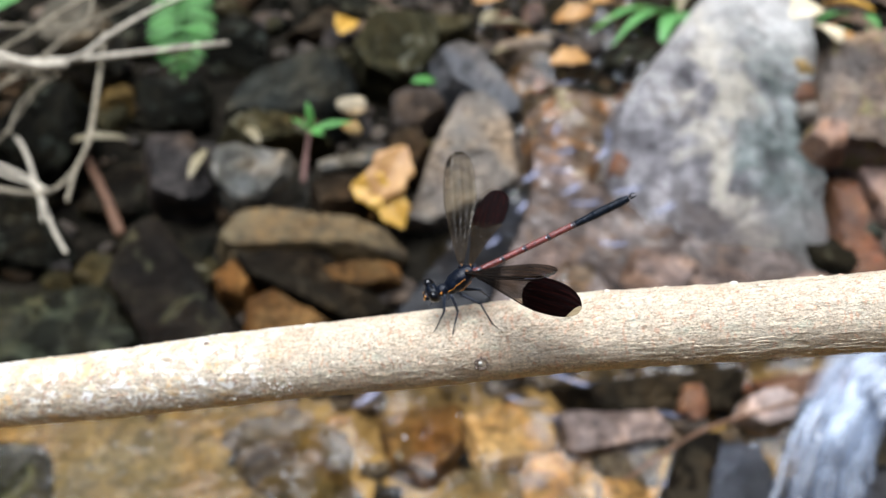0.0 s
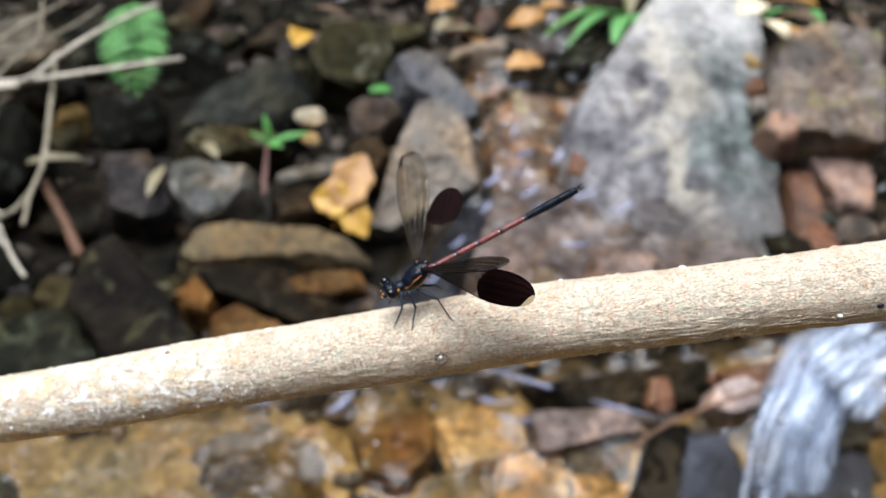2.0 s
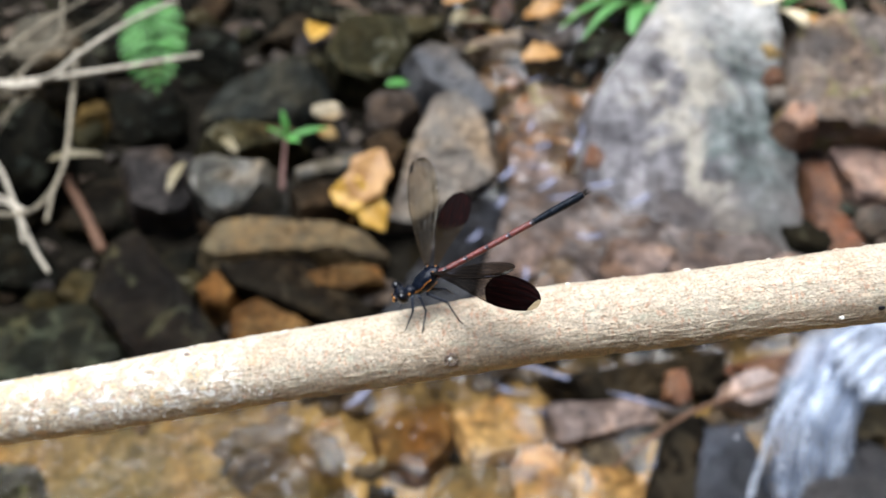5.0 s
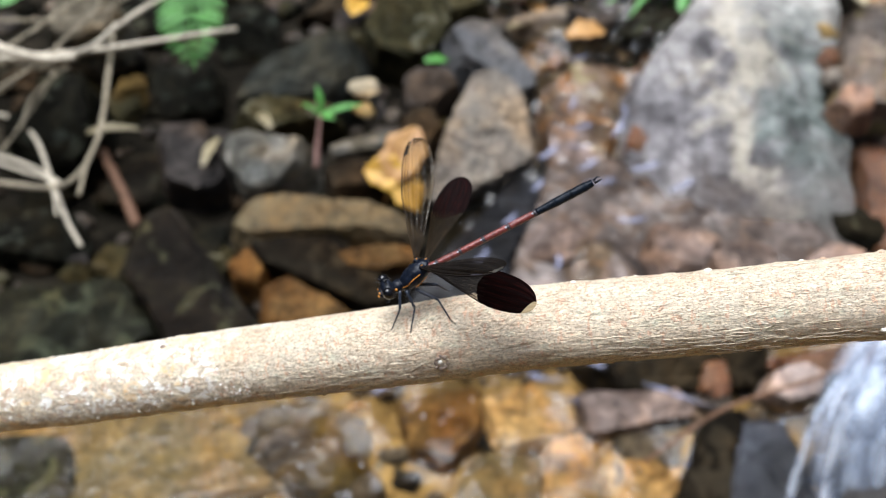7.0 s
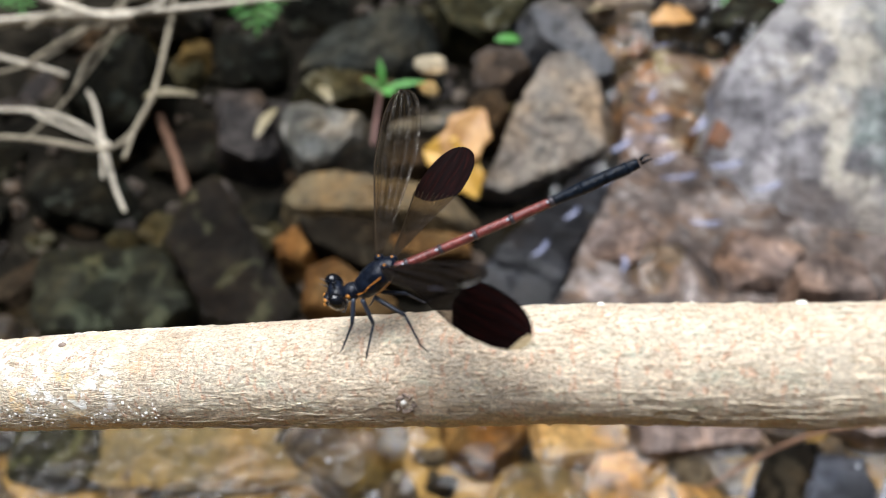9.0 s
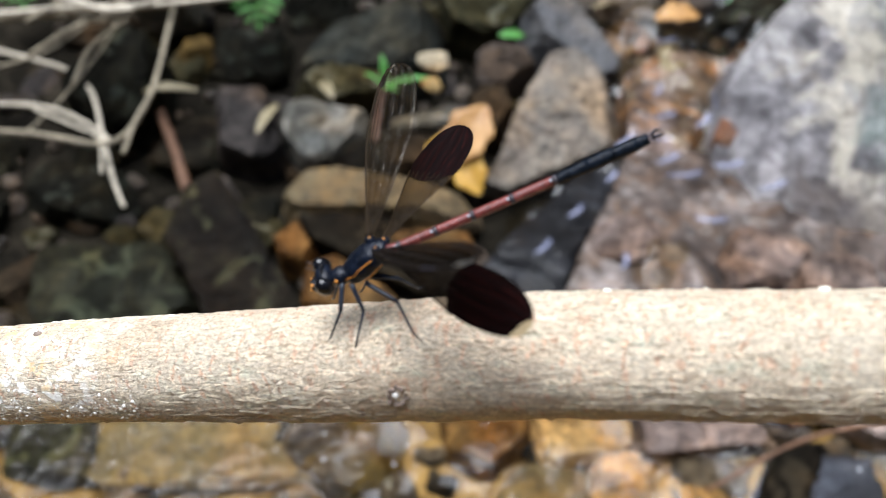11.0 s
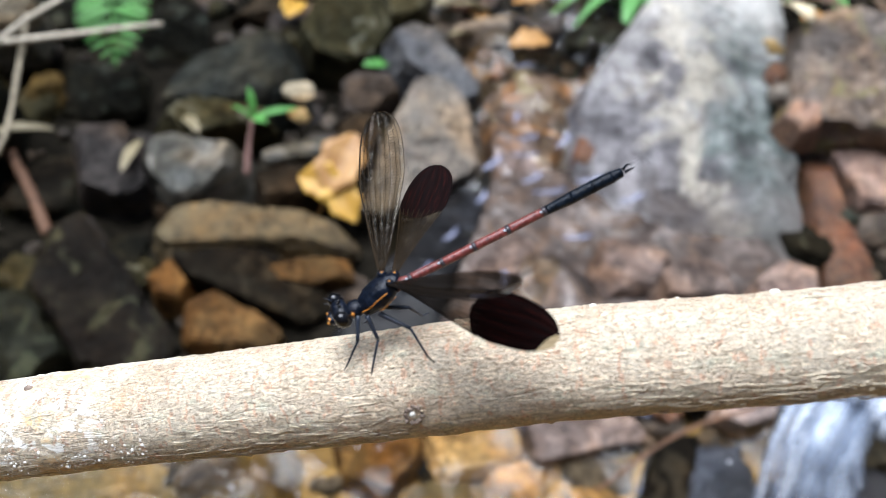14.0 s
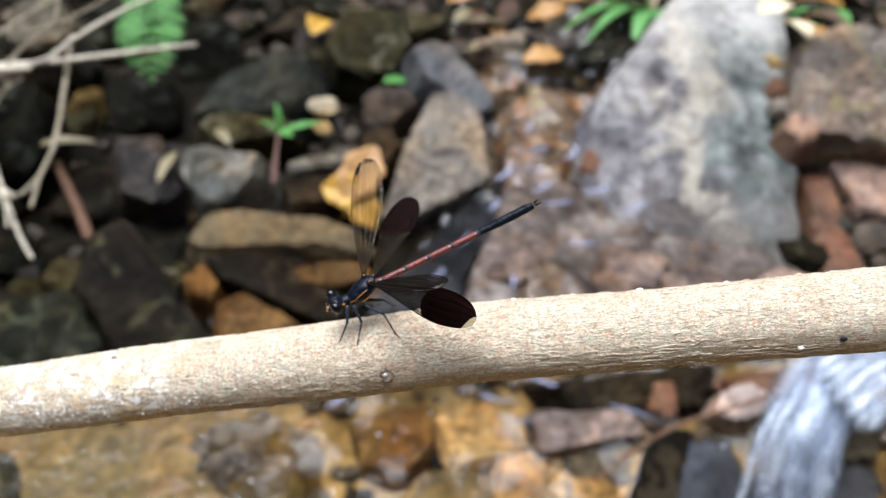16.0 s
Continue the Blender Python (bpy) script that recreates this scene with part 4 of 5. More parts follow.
stone("brown_stone", "rusty stone wedged beside the great boulder", (0.380, 0.799, 0.118), (0.034, 0.027, 0.024), (0, 0, 50), M_RUSTOR, 302, 0.3)
stone("grey_stone", "small tan grey stone below the pebble", (0.374, 0.767, 0.116), (0.030, 0.024, 0.021), (0, 0, 10), M_TAN, 303, 0.3)


def filler_stones():
    """Smaller broken stones wedged between the large ones."""
    rng = np.random.default_rng(77)
    kinds = {
        "bank": ((M_DARK, "small dark slate stone wedged among others"), (M_OLIVE, "small olive grey stone wedged among others"), (M_SLATE, "small purple grey stone wedged among others"), (M_BROWN, "small brown stone wedged among others"), (M_DARK, "small damp stone toned black for shade, wedged among others")),
        "flow": ((M_WETPUR, "small wet brown purple stone in the current"), (M_WETOR, "small wet orange stone in the current"), (M_WETDARK, "small wet dark stone in the current"), (M_WETAMB, "small wet rusty orange stone in the current"), (M_RUSTOR, "small iron stained stone in the current")),
        "pool": ((M_WETOR, "small amber stone under shallow water"), (M_WETDARK, "small dark stone under shallow water"), (M_OCHRE, "small ochre stone under shallow water"), (M_WETPUR, "small brown stone under shallow water")),
    }
    verts, faces, slots, mats = [], [], [], []
    for k in range(350):
        x, y = rng.uniform(-0.62, 0.66), 0.3 + 0.98 * rng.random()
        if k >= 290:
            x, y = rng.uniform(0.06, 0.2), rng.uniform(0.66, 0.98)
        where = "pool" if y < 0.52 else "flow" if 0.0 < x < 0.27 else "bank"
        if where == "pool" and k % 3:
            continue
        material, label = kinds[where][k % len(kinds[where])]
        w = rng.uniform(0.02, 0.062) * (0.7 if where == "pool" else 0.75 if where == "flow" else 1.0)
        h = w * rng.uniform(0.4, 0.75)
        z = -0.014 + 0.0715 * y + (0.004 if where == "bank" else -0.004 if where == "flow" else -0.012)
        size, turn, box = (w, w * rng.uniform(0.6, 1.2), h), (rng.uniform(-15, 15), rng.uniform(-15, 15), rng.uniform(0, 360)), rng.uniform(0.2, 0.7)
        if w > 0.028 and y < 1.05 and k % 9:
            stone("small_stone", label, (x, y, z), size, turn, material, 1000 + k, box)
            continue
        v, f = stone_shape(size, 1000 + k, box, 0.0, 3)
        m = pose(x, y, z, *turn)
        base = len(verts)
        verts += [m @ Vector(q) for q in v]
        faces += [tuple(i + base for i in g) for g in f]
        if material not in mats:
            mats.append(material)
        slots += [mats.index(material)] * len(f)
    me = mesh_of("rubble", verts, faces, mats[0])
    for material in mats[1:]:
        me.materials.append(material)
    me.polygons.foreach_set("material_index", slots)
    me.set_sharp_from_angle(angle=radians(24))
    thing("rubble", (0, 0, 0), "small mixed rubble filling gaps between stones", "rubble", "", "stuff", me)


filler_stones()


# ---- the branch that the damselfly sits on ----
def branch_centre(x):
    """Centre and radius of the branch, which rises gently to +x."""
    q = max(-0.13, min(0.1, x))
    y = 0.12452 - 0.10945 * q + 0.21926 * q * q
    z = 0.44922 + 0.24847 * q - 0.43184 * q * q
    y += (x - q) * (-0.10945 + 2 * 0.21926 * q)
    z += (x - q) * (0.24847 - 2 * 0.43184 * q)
    if x < -0.13:
        z -= 0.05 * (x + 0.13) ** 2
    swell = lambda at, wide: math.exp(-(((x - at) / wide) ** 2))  # noqa: E731
    z += 0.001 * swell(0.026, 0.021) - 0.00095 * swell(-0.07, 0.027) - 0.0003 * swell(-0.025, 0.018)
    r = 0.0077 + 0.00022 * swell(0.0, 0.02) - 0.00012 * swell(0.08, 0.03)
    return Vector((x, y, z)), max(0.0045, min(r, 0.0083 + 0.004 * (x + 0.13)))


def branch_surface(x, angle):
    """A point on the bark. angle: 0 faces the level side towards -y, 90 the top."""
    c, r = branch_centre(x)
    t = (branch_centre(x + 0.001)[0] - branch_centre(x - 0.001)[0]).normalized()
    side = Vector((0, -1, 0))
    side = (side - t * side.dot(t)).normalized()
    up = side.cross(t)
    d = side * math.cos(radians(angle)) + up * math.sin(radians(angle))
    return c + d * r, d


def branch():
    ob = thing("branch", branch_centre(0)[0], "pale beige bare branch with fine cracked bark, lichen and a scar", "branch")
    o = branch_centre(0)[0]
    verts, faces, uvs = [], [], []
    xs = [-1.05 + 0.02 * i for i in range(45)] + [-0.16 + 0.00042 * i for i in range(780)] + [0.171 + 0.012 * i for i in range(14)]
    seg = 108
    for x in xs:
        near = -0.17 < x < 0.18
        for k in range(seg + 1):
            a = 360 * k / seg
            p, d = branch_surface(x, a)
            w = a if k < seg else 0
            pw, _ = branch_surface(x, w)
            r = (pw - branch_centre(x)[0]).length
            lift = 0.055 * noise.noise((x * 22, math.cos(radians(w)) * 0.7, math.sin(radians(w)) * 0.7))
            if near:
                s, c = math.sin(radians(w)), math.cos(radians(w))
                lift += 0.018 * noise.noise((x * 260, s * 3, c * 3)) + 0.012 * noise.noise((x * 160, s * 11 + 5, c * 11))
                lift += 0.02 * noise.noise((x * 950, s * 8, c * 8 + 9)) + 0.09 * max(0, noise.noise((x * 620, s * 6 + 3, c * 6)) - 0.4)
                crack = noise.noise((x * 75, s * 16, c * 16 + 3)) * max(0.0, 0.35 - s)
                lift += 0.045 * max(0.0, crack - 0.12)
            verts.append(p + d * r * lift - o)
            uvs.append((x, a / 360 * 0.0486))
    n = seg + 1
    for i in range(len(xs) - 1):
        for k in range(seg):
            faces.append((i * n + k, i * n + k + 1, (i + 1) * n + k + 1, (i + 1) * n + k))
    me = mesh_of("bark", verts, faces, M_BARK, True, uvs)
    layer = me.uv_layers.new(name="round")
    for k, loop in enumerate(me.loops):
        a = radians(uvs[loop.vertex_index][1] / 0.0486 * 360)
        layer.data[k].uv = (math.cos(a), math.sin(a))
    part("bark", me, ob)
    end, _ = branch_centre(xs[-1])
    v, f = ball(end - o, (0.0008, 0.0069, 0.0069))
    part("cut_end", mesh_of("cut_end", v, f, M_TWIG), ob, "splintered pale end wood")
    # the leaf scar, with a raised rim and a pale core
    p, d = branch_surface(0.0088, 14)
    rim, rf, rng = [], [], np.random.default_rng(5)
    for k in range(16):
        w = 2 * math.pi * k / 16 + rng.uniform(-0.2, 0.2)
        reach = rng.uniform(0.8, 1.15)
        q = p - d * 0.0001 + Vector((1, 0, 0.2)) * (0.00105 * reach * math.cos(w)) + Vector((0, 0.25, 1)) * (0.00135 * reach * math.sin(w)) - o
        v, f = ball(q, tuple(rng.uniform(0.00022, 0.00055, 3)), None, 2)
        rf += [tuple(i + len(rim) for i in g) for g in f]
        rim += list(v)
    part("scar_rim", mesh_of("scar_rim", rim, rf, M_SCAR), ob, "grey brown leaf scar")
    v, f = ball(p + d * 0.00005 - o - Vector((0.0002, 0, 0)), (0.00045, 0.00035, 0.0006), None, 2)
    part("scar_core", mesh_of("scar_core", v, f, M_LICHEN), ob, "silvery scar core")
    for x, angle, size in ((-0.0275, 122, 0.0017), (-0.0325, 122, 0.0012), (-0.0365, 127, 0.0007), (0.0565, 128, 0.0009), (-0.0435, 127, 0.0007), (0.033, 128, 0.0006), (-0.0305, 130, 0.0006), (-0.047, 128, 0.0005), (0.015, 129, 0.0004), (0.072, 128, 0.0005), (-0.0385, 124, 0.0004), (0.044, 129, 0.0004)):
        q, e = branch_surface(x, angle)
        v, f = ball(q - e * size * 0.3 - o, (size * 0.9, size * 0.5, size * 0.42), None, 2)
        v = np.array([w + 0.15 * size * noise.noise_vector(Vector(w) * 1500) for w in v])
        part("bark_wart", mesh_of("bark_wart", v, f, M_WART), ob, "pale wart on the bark")
    p, d = branch_surface(-0.0492, 98)
    v, f = ball(p - o, (0.0008, 0.0005, 0.0005), None, 2)
    part("dark_bud", mesh_of("dark_bud", v, f, M_SCAR), ob, "small dark bud scar")
    p, d = branch_surface(0.0825, -2)
    v, f = ball(p - o, (0.0006, 0.0005, 0.0005), None, 2)
    part("white_speck", mesh_of("white_speck", v, f, M_LICHEN), ob, "white speck of lichen")
    p, d = branch_surface(0.0895, 8)
    v, f = ball(p - o, (0.0007, 0.0004, 0.0006), None, 2)
    part("dark_bud", mesh_of("dark_bud", v, f, M_STIG), ob, "small dark bud scar")
    a, b = branch_surface(0.105, -25)
    v, f = tube([a - b * 0.003, a + b * 0.003 + Vector((0.003, 0, 0)), a + b * 0.006 + Vector((0.009, 0, 0))], [0.0026, 0.0022, 0.0016], 10, o, 0.1)
    part("side_stub", mesh_of("side_stub", v, f, M_TWIG), ob, "broken side twig")
    # thin curls of lifted bark, running along the branch
    rng = np.random.default_rng(31)
    verts, faces = [], []
    for k in range(1100):
        x, angle = rng.uniform(-0.13, 0.125), rng.normal(-14, 24)
        if rng.random() < 0.25:
            angle = rng.uniform(-45, 120)
        angle = max(-60, angle)
        long = rng.uniform(0.0006, 0.0022) if rng.random() < 0.82 else rng.uniform(0.003, 0.009)
        steps = 4 if long < 0.0025 else 10
        thick, lean = rng.uniform(0.00004, 0.0001), rng.uniform(-3, 3)
        line = []
        for i in range(steps + 1):
            u = i / steps
            p, d = branch_surface(x + long * u, angle + lean * u + 2.2 * noise.noise((x * 900 + u * long * 700, angle, 1.0)))
            line.append(p + d * thick * 0.5)
        v, f = tube(line, [thick * (0.35 + 0.65 * math.sin(math.pi * i / steps)) for i in range(steps + 1)], 4, o)
        faces += [tuple(i + len(verts) for i in g) for g in f]
        verts += v
    ridges = part("bark_relief", mesh_of("bark_relief", verts, faces, M_CURL), ob, "thin pale curls of lifted bark")
    ridges["kind"] = "stuff"
    # crusts of white lichen on the low side
    rng = np.random.default_rng(4)
    v0, f0 = ICO[1]
    verts, faces = [], []
    for _ in range(620):
        x = -0.03 - min(0.075, abs(rng.normal(0, 0.034)))
        p, d = branch_surface(x, rng.normal(6, 19))
        r = rng.uniform(0.00008, 0.00018) * (1 + 1.0 * (rng.random() < 0.12))
        base = len(verts)
        verts += [p - o + Vector(w) * r for w in v0 * rng.uniform(0.7, 1.3, 3)]
        faces += [tuple(k + base for k in g) for g in f0]
    lichen = part("lichen", mesh_of("lichen", verts, faces, M_LICHEN), ob, "grains of white lichen")
    lichen["kind"] = "stuff"


branch()


# ---- the damselfly ----
O = Vector((0.005, 0.125, 0.459))


def V(x, y, z):
    """A place given in millimetres, seen from the damselfly's own base."""
    return Vector((x, y, z)) * 0.001 - O


def outline(u, kind):
    """Share of the full chord at u along a wing: a thin stalk, a broad blade, a round tip."""
    grow = 0.1 + 0.9 * min(1.0, max(0.0, u / (0.62 if kind == "hind" else 0.55))) ** (1.25 if kind == "hind" else 0.9)
    s = max(0.0, (u - (0.66 if kind == "hind" else 0.6)) / (0.34 if kind == "hind" else 0.4))
    return grow * math.sqrt(max(0.0, 1 - s ** (2.6 if kind == "hind" else 3.0)))


def wing(fly, root, tip, chord, width, kind, material, lead, tipped=True):
    """One wing: clear membrane, network of veins, and for a hind wing the dark patch and pale tip."""
    root, tip, chord = Vector(root), Vector(tip), Vector(chord).normalized()
    axis = tip - root
    chord = (chord - axis * chord.dot(axis) / axis.length_squared).normalized()
    normal = axis.normalized().cross(chord)

    def at(u, v, lift=0.0):
        """v: 0 on the leading edge, 1 on the trailing edge."""
        g = outline(u, kind)
        bow = -lead * 0.1 * math.sin(math.pi * u) * width
        pleat = (0.00004 if kind == "hind" else 0.0001) * math.sin(v * 26) * min(1, u * 3)
        return root + axis * u + chord * ((v - lead) * g * width + bow) + normal * (pleat + 0.0007 * math.sin(u * 2.6) + lift)

    def sheet(u0, u1, v0, v1, nu, nv, lift=0.0):
        verts, uvs = [], []
        for i in range(nu + 1):
            for j in range(nv + 1):
                s, v = i / nu, v0 + (v1 - v0) * j / nv
                a, b = u0(v) if callable(u0) else u0, u1(v) if callable(u1) else u1
                u = a + (b - a) * s
                verts.append(at(u, v, lift))
                uvs.append((u, v))
        faces = [(i * (nv + 1) + j, i * (nv + 1) + j + 1, (i + 1) * (nv + 1) + j + 1, (i + 1) * (nv + 1) + j) for i in range(nu) for j in range(nv)]
        return verts, faces, uvs

    start = lambda v: 0.53 + 0.05 * v - 0.06 * math.sin(v * 3)  # noqa: E731
    pale = lambda v: 0.997 - 0.1 * tipped * max(0.0, 1 - v / 0.7)  # noqa: E731
    end = start if kind == "hind" else 1.0
    v, f, uv = sheet(0.0, end, 0, 1, 44, 14)
    ob = part("hind_wing" if kind == "hind" else "forewing", mesh_of("wing", v, f, material, True, uv), fly, "smoky hind wing with a maroon black patch" if kind == "hind" else "clear amber forewing with a dark tip cell")
    verts, faces = [], []

    def vein(points, r):
        v, f = tube(points, r, 3)
        faces.extend(tuple(k + len(verts) for k in g) for g in f)
        verts.extend(v)

    limit = 0.57 if kind == "hind" else 0.985
    tracks = [0.0, 0.09, 0.2, 0.33, 0.46, 0.58, 0.7, 0.82, 0.92, 1.0]
    for k, v in enumerate(tracks):
        vein([at(limit * s / 26, v) for s in range(27)], 0.00014 if k == 0 else 0.00006 if k < 3 or k == 9 else 0.000042)
    for k in range(len(tracks) - 1):
        many = 46 if kind == "fore" else 30
        for s in range(many):
            u = 0.1 + (limit - 0.12) * (s + 0.5 * (k % 2)) / many
            vein([at(u, tracks[k]), at(u + 0.002, tracks[k + 1])], 0.000032)
    part("vein_net", mesh_of("vein_net", verts, faces, M_VEINB if material is M_SMOKE else M_VEIN), ob, "fine dark brown wing veins")
    if kind == "hind":
        v, f, uv = sheet(start, pale, 0, 1, 30, 20)
        part("dark_patch", mesh_of("dark_patch", v, f, M_PATCH, True, uv), ob, "maroon black wing patch")
        v, f, uv = sheet(pale, 1.0, 0, 1, 6, 14)
        if tipped:
            part("pale_tip", mesh_of("pale_tip", v, f, M_TIP, True, uv), ob, "cream wing tip")
    else:
        v, f, uv = sheet(0.885, 0.955, 0.0, 0.16, 4, 3, 0.00006)
        part("tip_cell", mesh_of("tip_cell", v, f, M_STIG, True, uv), ob, "black cell near the wing tip")
        v, f, uv = sheet(0.955, 1.0, 0.35, 0.95, 3, 6, 0.00006)
        part("tip_shade", mesh_of("tip_shade", v, f, M_FORE, True, uv), ob, "smoky wing tip")
    return ob


def limb(fly, name, points, radii, label=""):
    """A leg in its joints: each stretch a part of the leg, with stiff bristles on the shin."""
    names = ("thigh", "shin", "foot")
    leg = None
    for k in range(len(points) - 1):
        a, b = Vector(points[k]), Vector(points[k + 1])
        line = [a.lerp(b, s / 5) for s in range(6)]
        rad = [radii[k][0] + (radii[k][1] - radii[k][0]) * s / 5 for s in range(6)]
        v, f = tube(line, rad, 7)
        if k < 2:
            rng = np.random.default_rng(int(abs(a.x) * 1e6) % 97 + k)
            for s in range(9):
                p = a.lerp(b, 0.15 + 0.8 * s / 9)
                d = Vector(rng.normal(size=3)).normalized() * 0.00035
                bv, bf = tube([p, p + d], [0.00003, 0.000012], 3)
                f += [tuple(i + len(v) for i in g) for g in bf]
                v += bv
        me = mesh_of(names[k], v, f, M_LEG)
        if leg is None:
            leg = part(name, me, fly, label or "slender dark blue grey leg")
        else:
            part(names[k], me, leg)
    return leg


def damselfly():
    fly = thing("damselfly", O, "black damselfly with red abdomen and dark patched wings on a branch", "damselfly")
    ahead = Vector((-0.78, -0.2, -0.6)).normalized()
    along = Vector((0.86, 0.26, 0.44)).normalized()
    across = Vector((-0.29, 0.95, 0.0)).normalized()
    up = along.cross(across) * -1
    if up.z < 0:
        up = -up
    # head: a wide bar between two round eyes
    v, f = ball(V(-2.15, 124.9, 464.6), (0.0012, 0.0022, 0.0011), (ahead, across, ahead.cross(across)))
    head = part("head", mesh_of("head", v, f, M_CHITIN), fly)
    for name, c in (("eye", V(-1.6, 123.05, 464.65)), ("eye", V(-2.75, 126.6, 464.7))):
        v, f = ball(c, (0.0011, 0.00105, 0.00138), (ahead, across, ahead.cross(across)))
        part(name, mesh_of(name, v, f, M_EYE), head, "glossy black eye")
    v, f = ball(V(-3.2, 124.6, 463.5), (0.0007, 0.0012, 0.0008), (ahead, across, ahead.cross(across)))
    part("lip", mesh_of("lip", v, f, M_CHITIN), head)
    for k, c in enumerate((V(-3.45, 123.8, 464.0), V(-3.75, 124.9, 463.9), V(-3.6, 123.9, 463.2), V(-3.7, 125.1, 463.1))):
        v, f = ball(c, (0.00018, 0.00032, 0.00022), (ahead, across, ahead.cross(across)), 2)
        part("face_mark", mesh_of("face_mark", v, f, M_ORANGE), head, "small orange mark")
    for c in (V(-2.9, 124.3, 465.95), V(-3.0, 125.3, 465.9)):
        v, f = tube([c, c + Vector((-0.0006, 0, 0.0004)), c + Vector((-0.0012, 0, 0.0006))], [0.00009, 0.00006, 0.00002], 5)
        part("feeler", mesh_of("feeler", v, f, M_LEG), head)
    for c in (V(-2.4, 124.9, 466.0), V(-2.1, 124.4, 465.9), V(-2.2, 125.3, 465.95)):
        v, f = ball(c, (0.0002, 0.0002, 0.0002), None, 2)
        part("simple_eye", mesh_of("simple_eye", v, f, M_EYE), head)
    # neck and thorax
    v, f = ball(V(-0.1, 125.1, 464.6), (0.0014, 0.0013, 0.0012), (along, across, up))
    neck = part("prothorax", mesh_of("prothorax", v, f, M_CHITIN), fly)
    v, f = ball(V(-0.3, 123.9, 464.75), (0.0003, 0.00022, 0.00035), (along, across, up), 2)
    part("side_spot", mesh_of("side_spot", v, f, M_ORANGE), neck, "orange side spot")
    v, f = ICO[4]
    v = v.copy()
    v[:, 0] += 0.45 * v[:, 2]
    v *= (1 - 0.12 * v[:, :1] ** 2)
    groove = np.abs(np.sin(v[:, 0] * 3.6 + v[:, 2] * 1.6)) ** 0.35
    v *= (0.9 + 0.1 * groove)[:, None]
    v = v * (0.0038, 0.0021, 0.002)
    v += v * np.array([0.1 * noise.noise(Vector(w) * 700) + 0.05 * noise.noise(Vector(w) * 1800) for w in v])[:, None]
    v = v @ np.array((along, across, up)) + np.array(V(3.1, 126.0, 466.5))
    thorax = part("thorax", mesh_of("thorax", v, f, M_CHITIN), fly)

    def stripe(a, b, c, d, r):
        v, f = tube(smooth_line([a, b, c, d], 6), r, 6)
        part("side_stripe", mesh_of("side_stripe", v, f, M_ORANGE), thorax, "thin orange stripe")

    stripe(V(0.9, 123.95, 465.1), V(2.1, 123.82, 466.0), V(2.7, 123.8, 466.9), V(4.3, 124.35, 468.1), 0.00007)
    stripe(V(3.3, 123.95, 465.3), V(3.9, 123.95, 465.7), V(4.4, 124.05, 466.3), V(5.5, 124.6, 467.3), 0.00006)
    for c in (V(3.6, 127.35, 468.6), V(5.3, 127.6, 468.3), V(4.6, 125.7, 468.5), V(5.9, 125.8, 468.1)):
        v, f = ball(c, (0.0007, 0.0006, 0.0007), (along, across, up), 2)
        root = part("wing_root", mesh_of("wing_root", v, f, M_CHITIN), thorax)
        v, f = ball(c + Vector((0, -0.0001, 0.00055)), (0.00018, 0.00016, 0.00022), (along, across, up), 2)
        v2 = mesh_of("root_mark", v, f, M_ORANGE)
        part("root_mark", v2, root, "orange wing base")
    # abdomen: ten rings, red in front and blue black behind
    a, b, c = V(5.4, 126.0, 467.9), V(20.0, 131.0, 472.7), V(36.9, 136.2, 479.1)
    line = smooth_line([a, b, c], 60)
    marks = [0.0, 0.075, 0.225, 0.375, 0.53, 0.675, 0.775, 0.865, 0.935, 0.98]
    for k in range(9):
        i0, i1 = int(marks[k] * 120), int(marks[k + 1] * 120)
        run = line[i0 : i1 + 1]
        dark = k >= 5
        rad = []
        for s in range(len(run)):
            g = (i0 + s) / 120
            r = 0.00062 if not dark else 0.00062 + 0.00022 * min(1, (g - 0.67) / 0.12)
            r += 0.00025 * max(0, 1 - g / 0.06)
            r *= 1 - 0.35 * max(0, g - 0.93) / 0.07
            e = s / (len(run) - 1)
            rad.append(r * (1 + 0.07 * (max(0, 1 - e / 0.06) + max(0, (e - 0.94) / 0.06))))
        v, f = tube(run, rad, 16)
        seg = part("abdomen_ring", mesh_of("abdomen_ring", v, f, M_TAIL if dark else M_RED), fly, "blue black abdomen ring" if dark else "red abdomen ring")
        if k < 5:
            v, f = tube(run[-3:], [rad[-3] * 1.01, rad[-2] * 1.06, rad[-1] * 1.03], 16)
            part("joint_band", mesh_of("joint_band", v, f, M_RING), seg, "black joint band")
            v, f = ball(run[-3] + Vector((-0.0002, -0.0004, 0.0004)), (0.00022, 0.0002, 0.0002), None, 2)
            part("joint_spot", mesh_of("joint_spot", v, f, M_SPOT), seg, "pale joint spot")
    d = (line[-1] - line[-6]).normalized()
    for s in (-1, 1):
        p = line[-3] + across * 0.0003 * s
        v, f = tube([p, p + d * 0.0007 + across * 0.00025 * s + Vector((0, 0, 0.0003)), p + d * 0.0014 + across * 0.0001 * s + Vector((0, 0, 0.0001))], [0.00022, 0.00016, 0.00006], 6)
        part("tail_claw", mesh_of("tail_claw", v, f, M_TAIL), fly, "dark tail clasper")
    # legs
    leg_r = ((0.00034, 0.00026), (0.00019, 0.00012), (0.0001, 0.00006))
    limb(fly, "front_leg", [V(0.3, 124.1, 464.4), V(0.2, 122.0, 461.6), V(-1.5, 121.3, 457.4), V(-1.9, 121.1, 456.9)], leg_r)
    limb(fly, "middle_leg", [V(1.5, 123.9, 464.5), V(2.9, 122.6, 461.2), V(2.0, 120.4, 457.6), V(1.9, 120.0, 456.9)], leg_r)
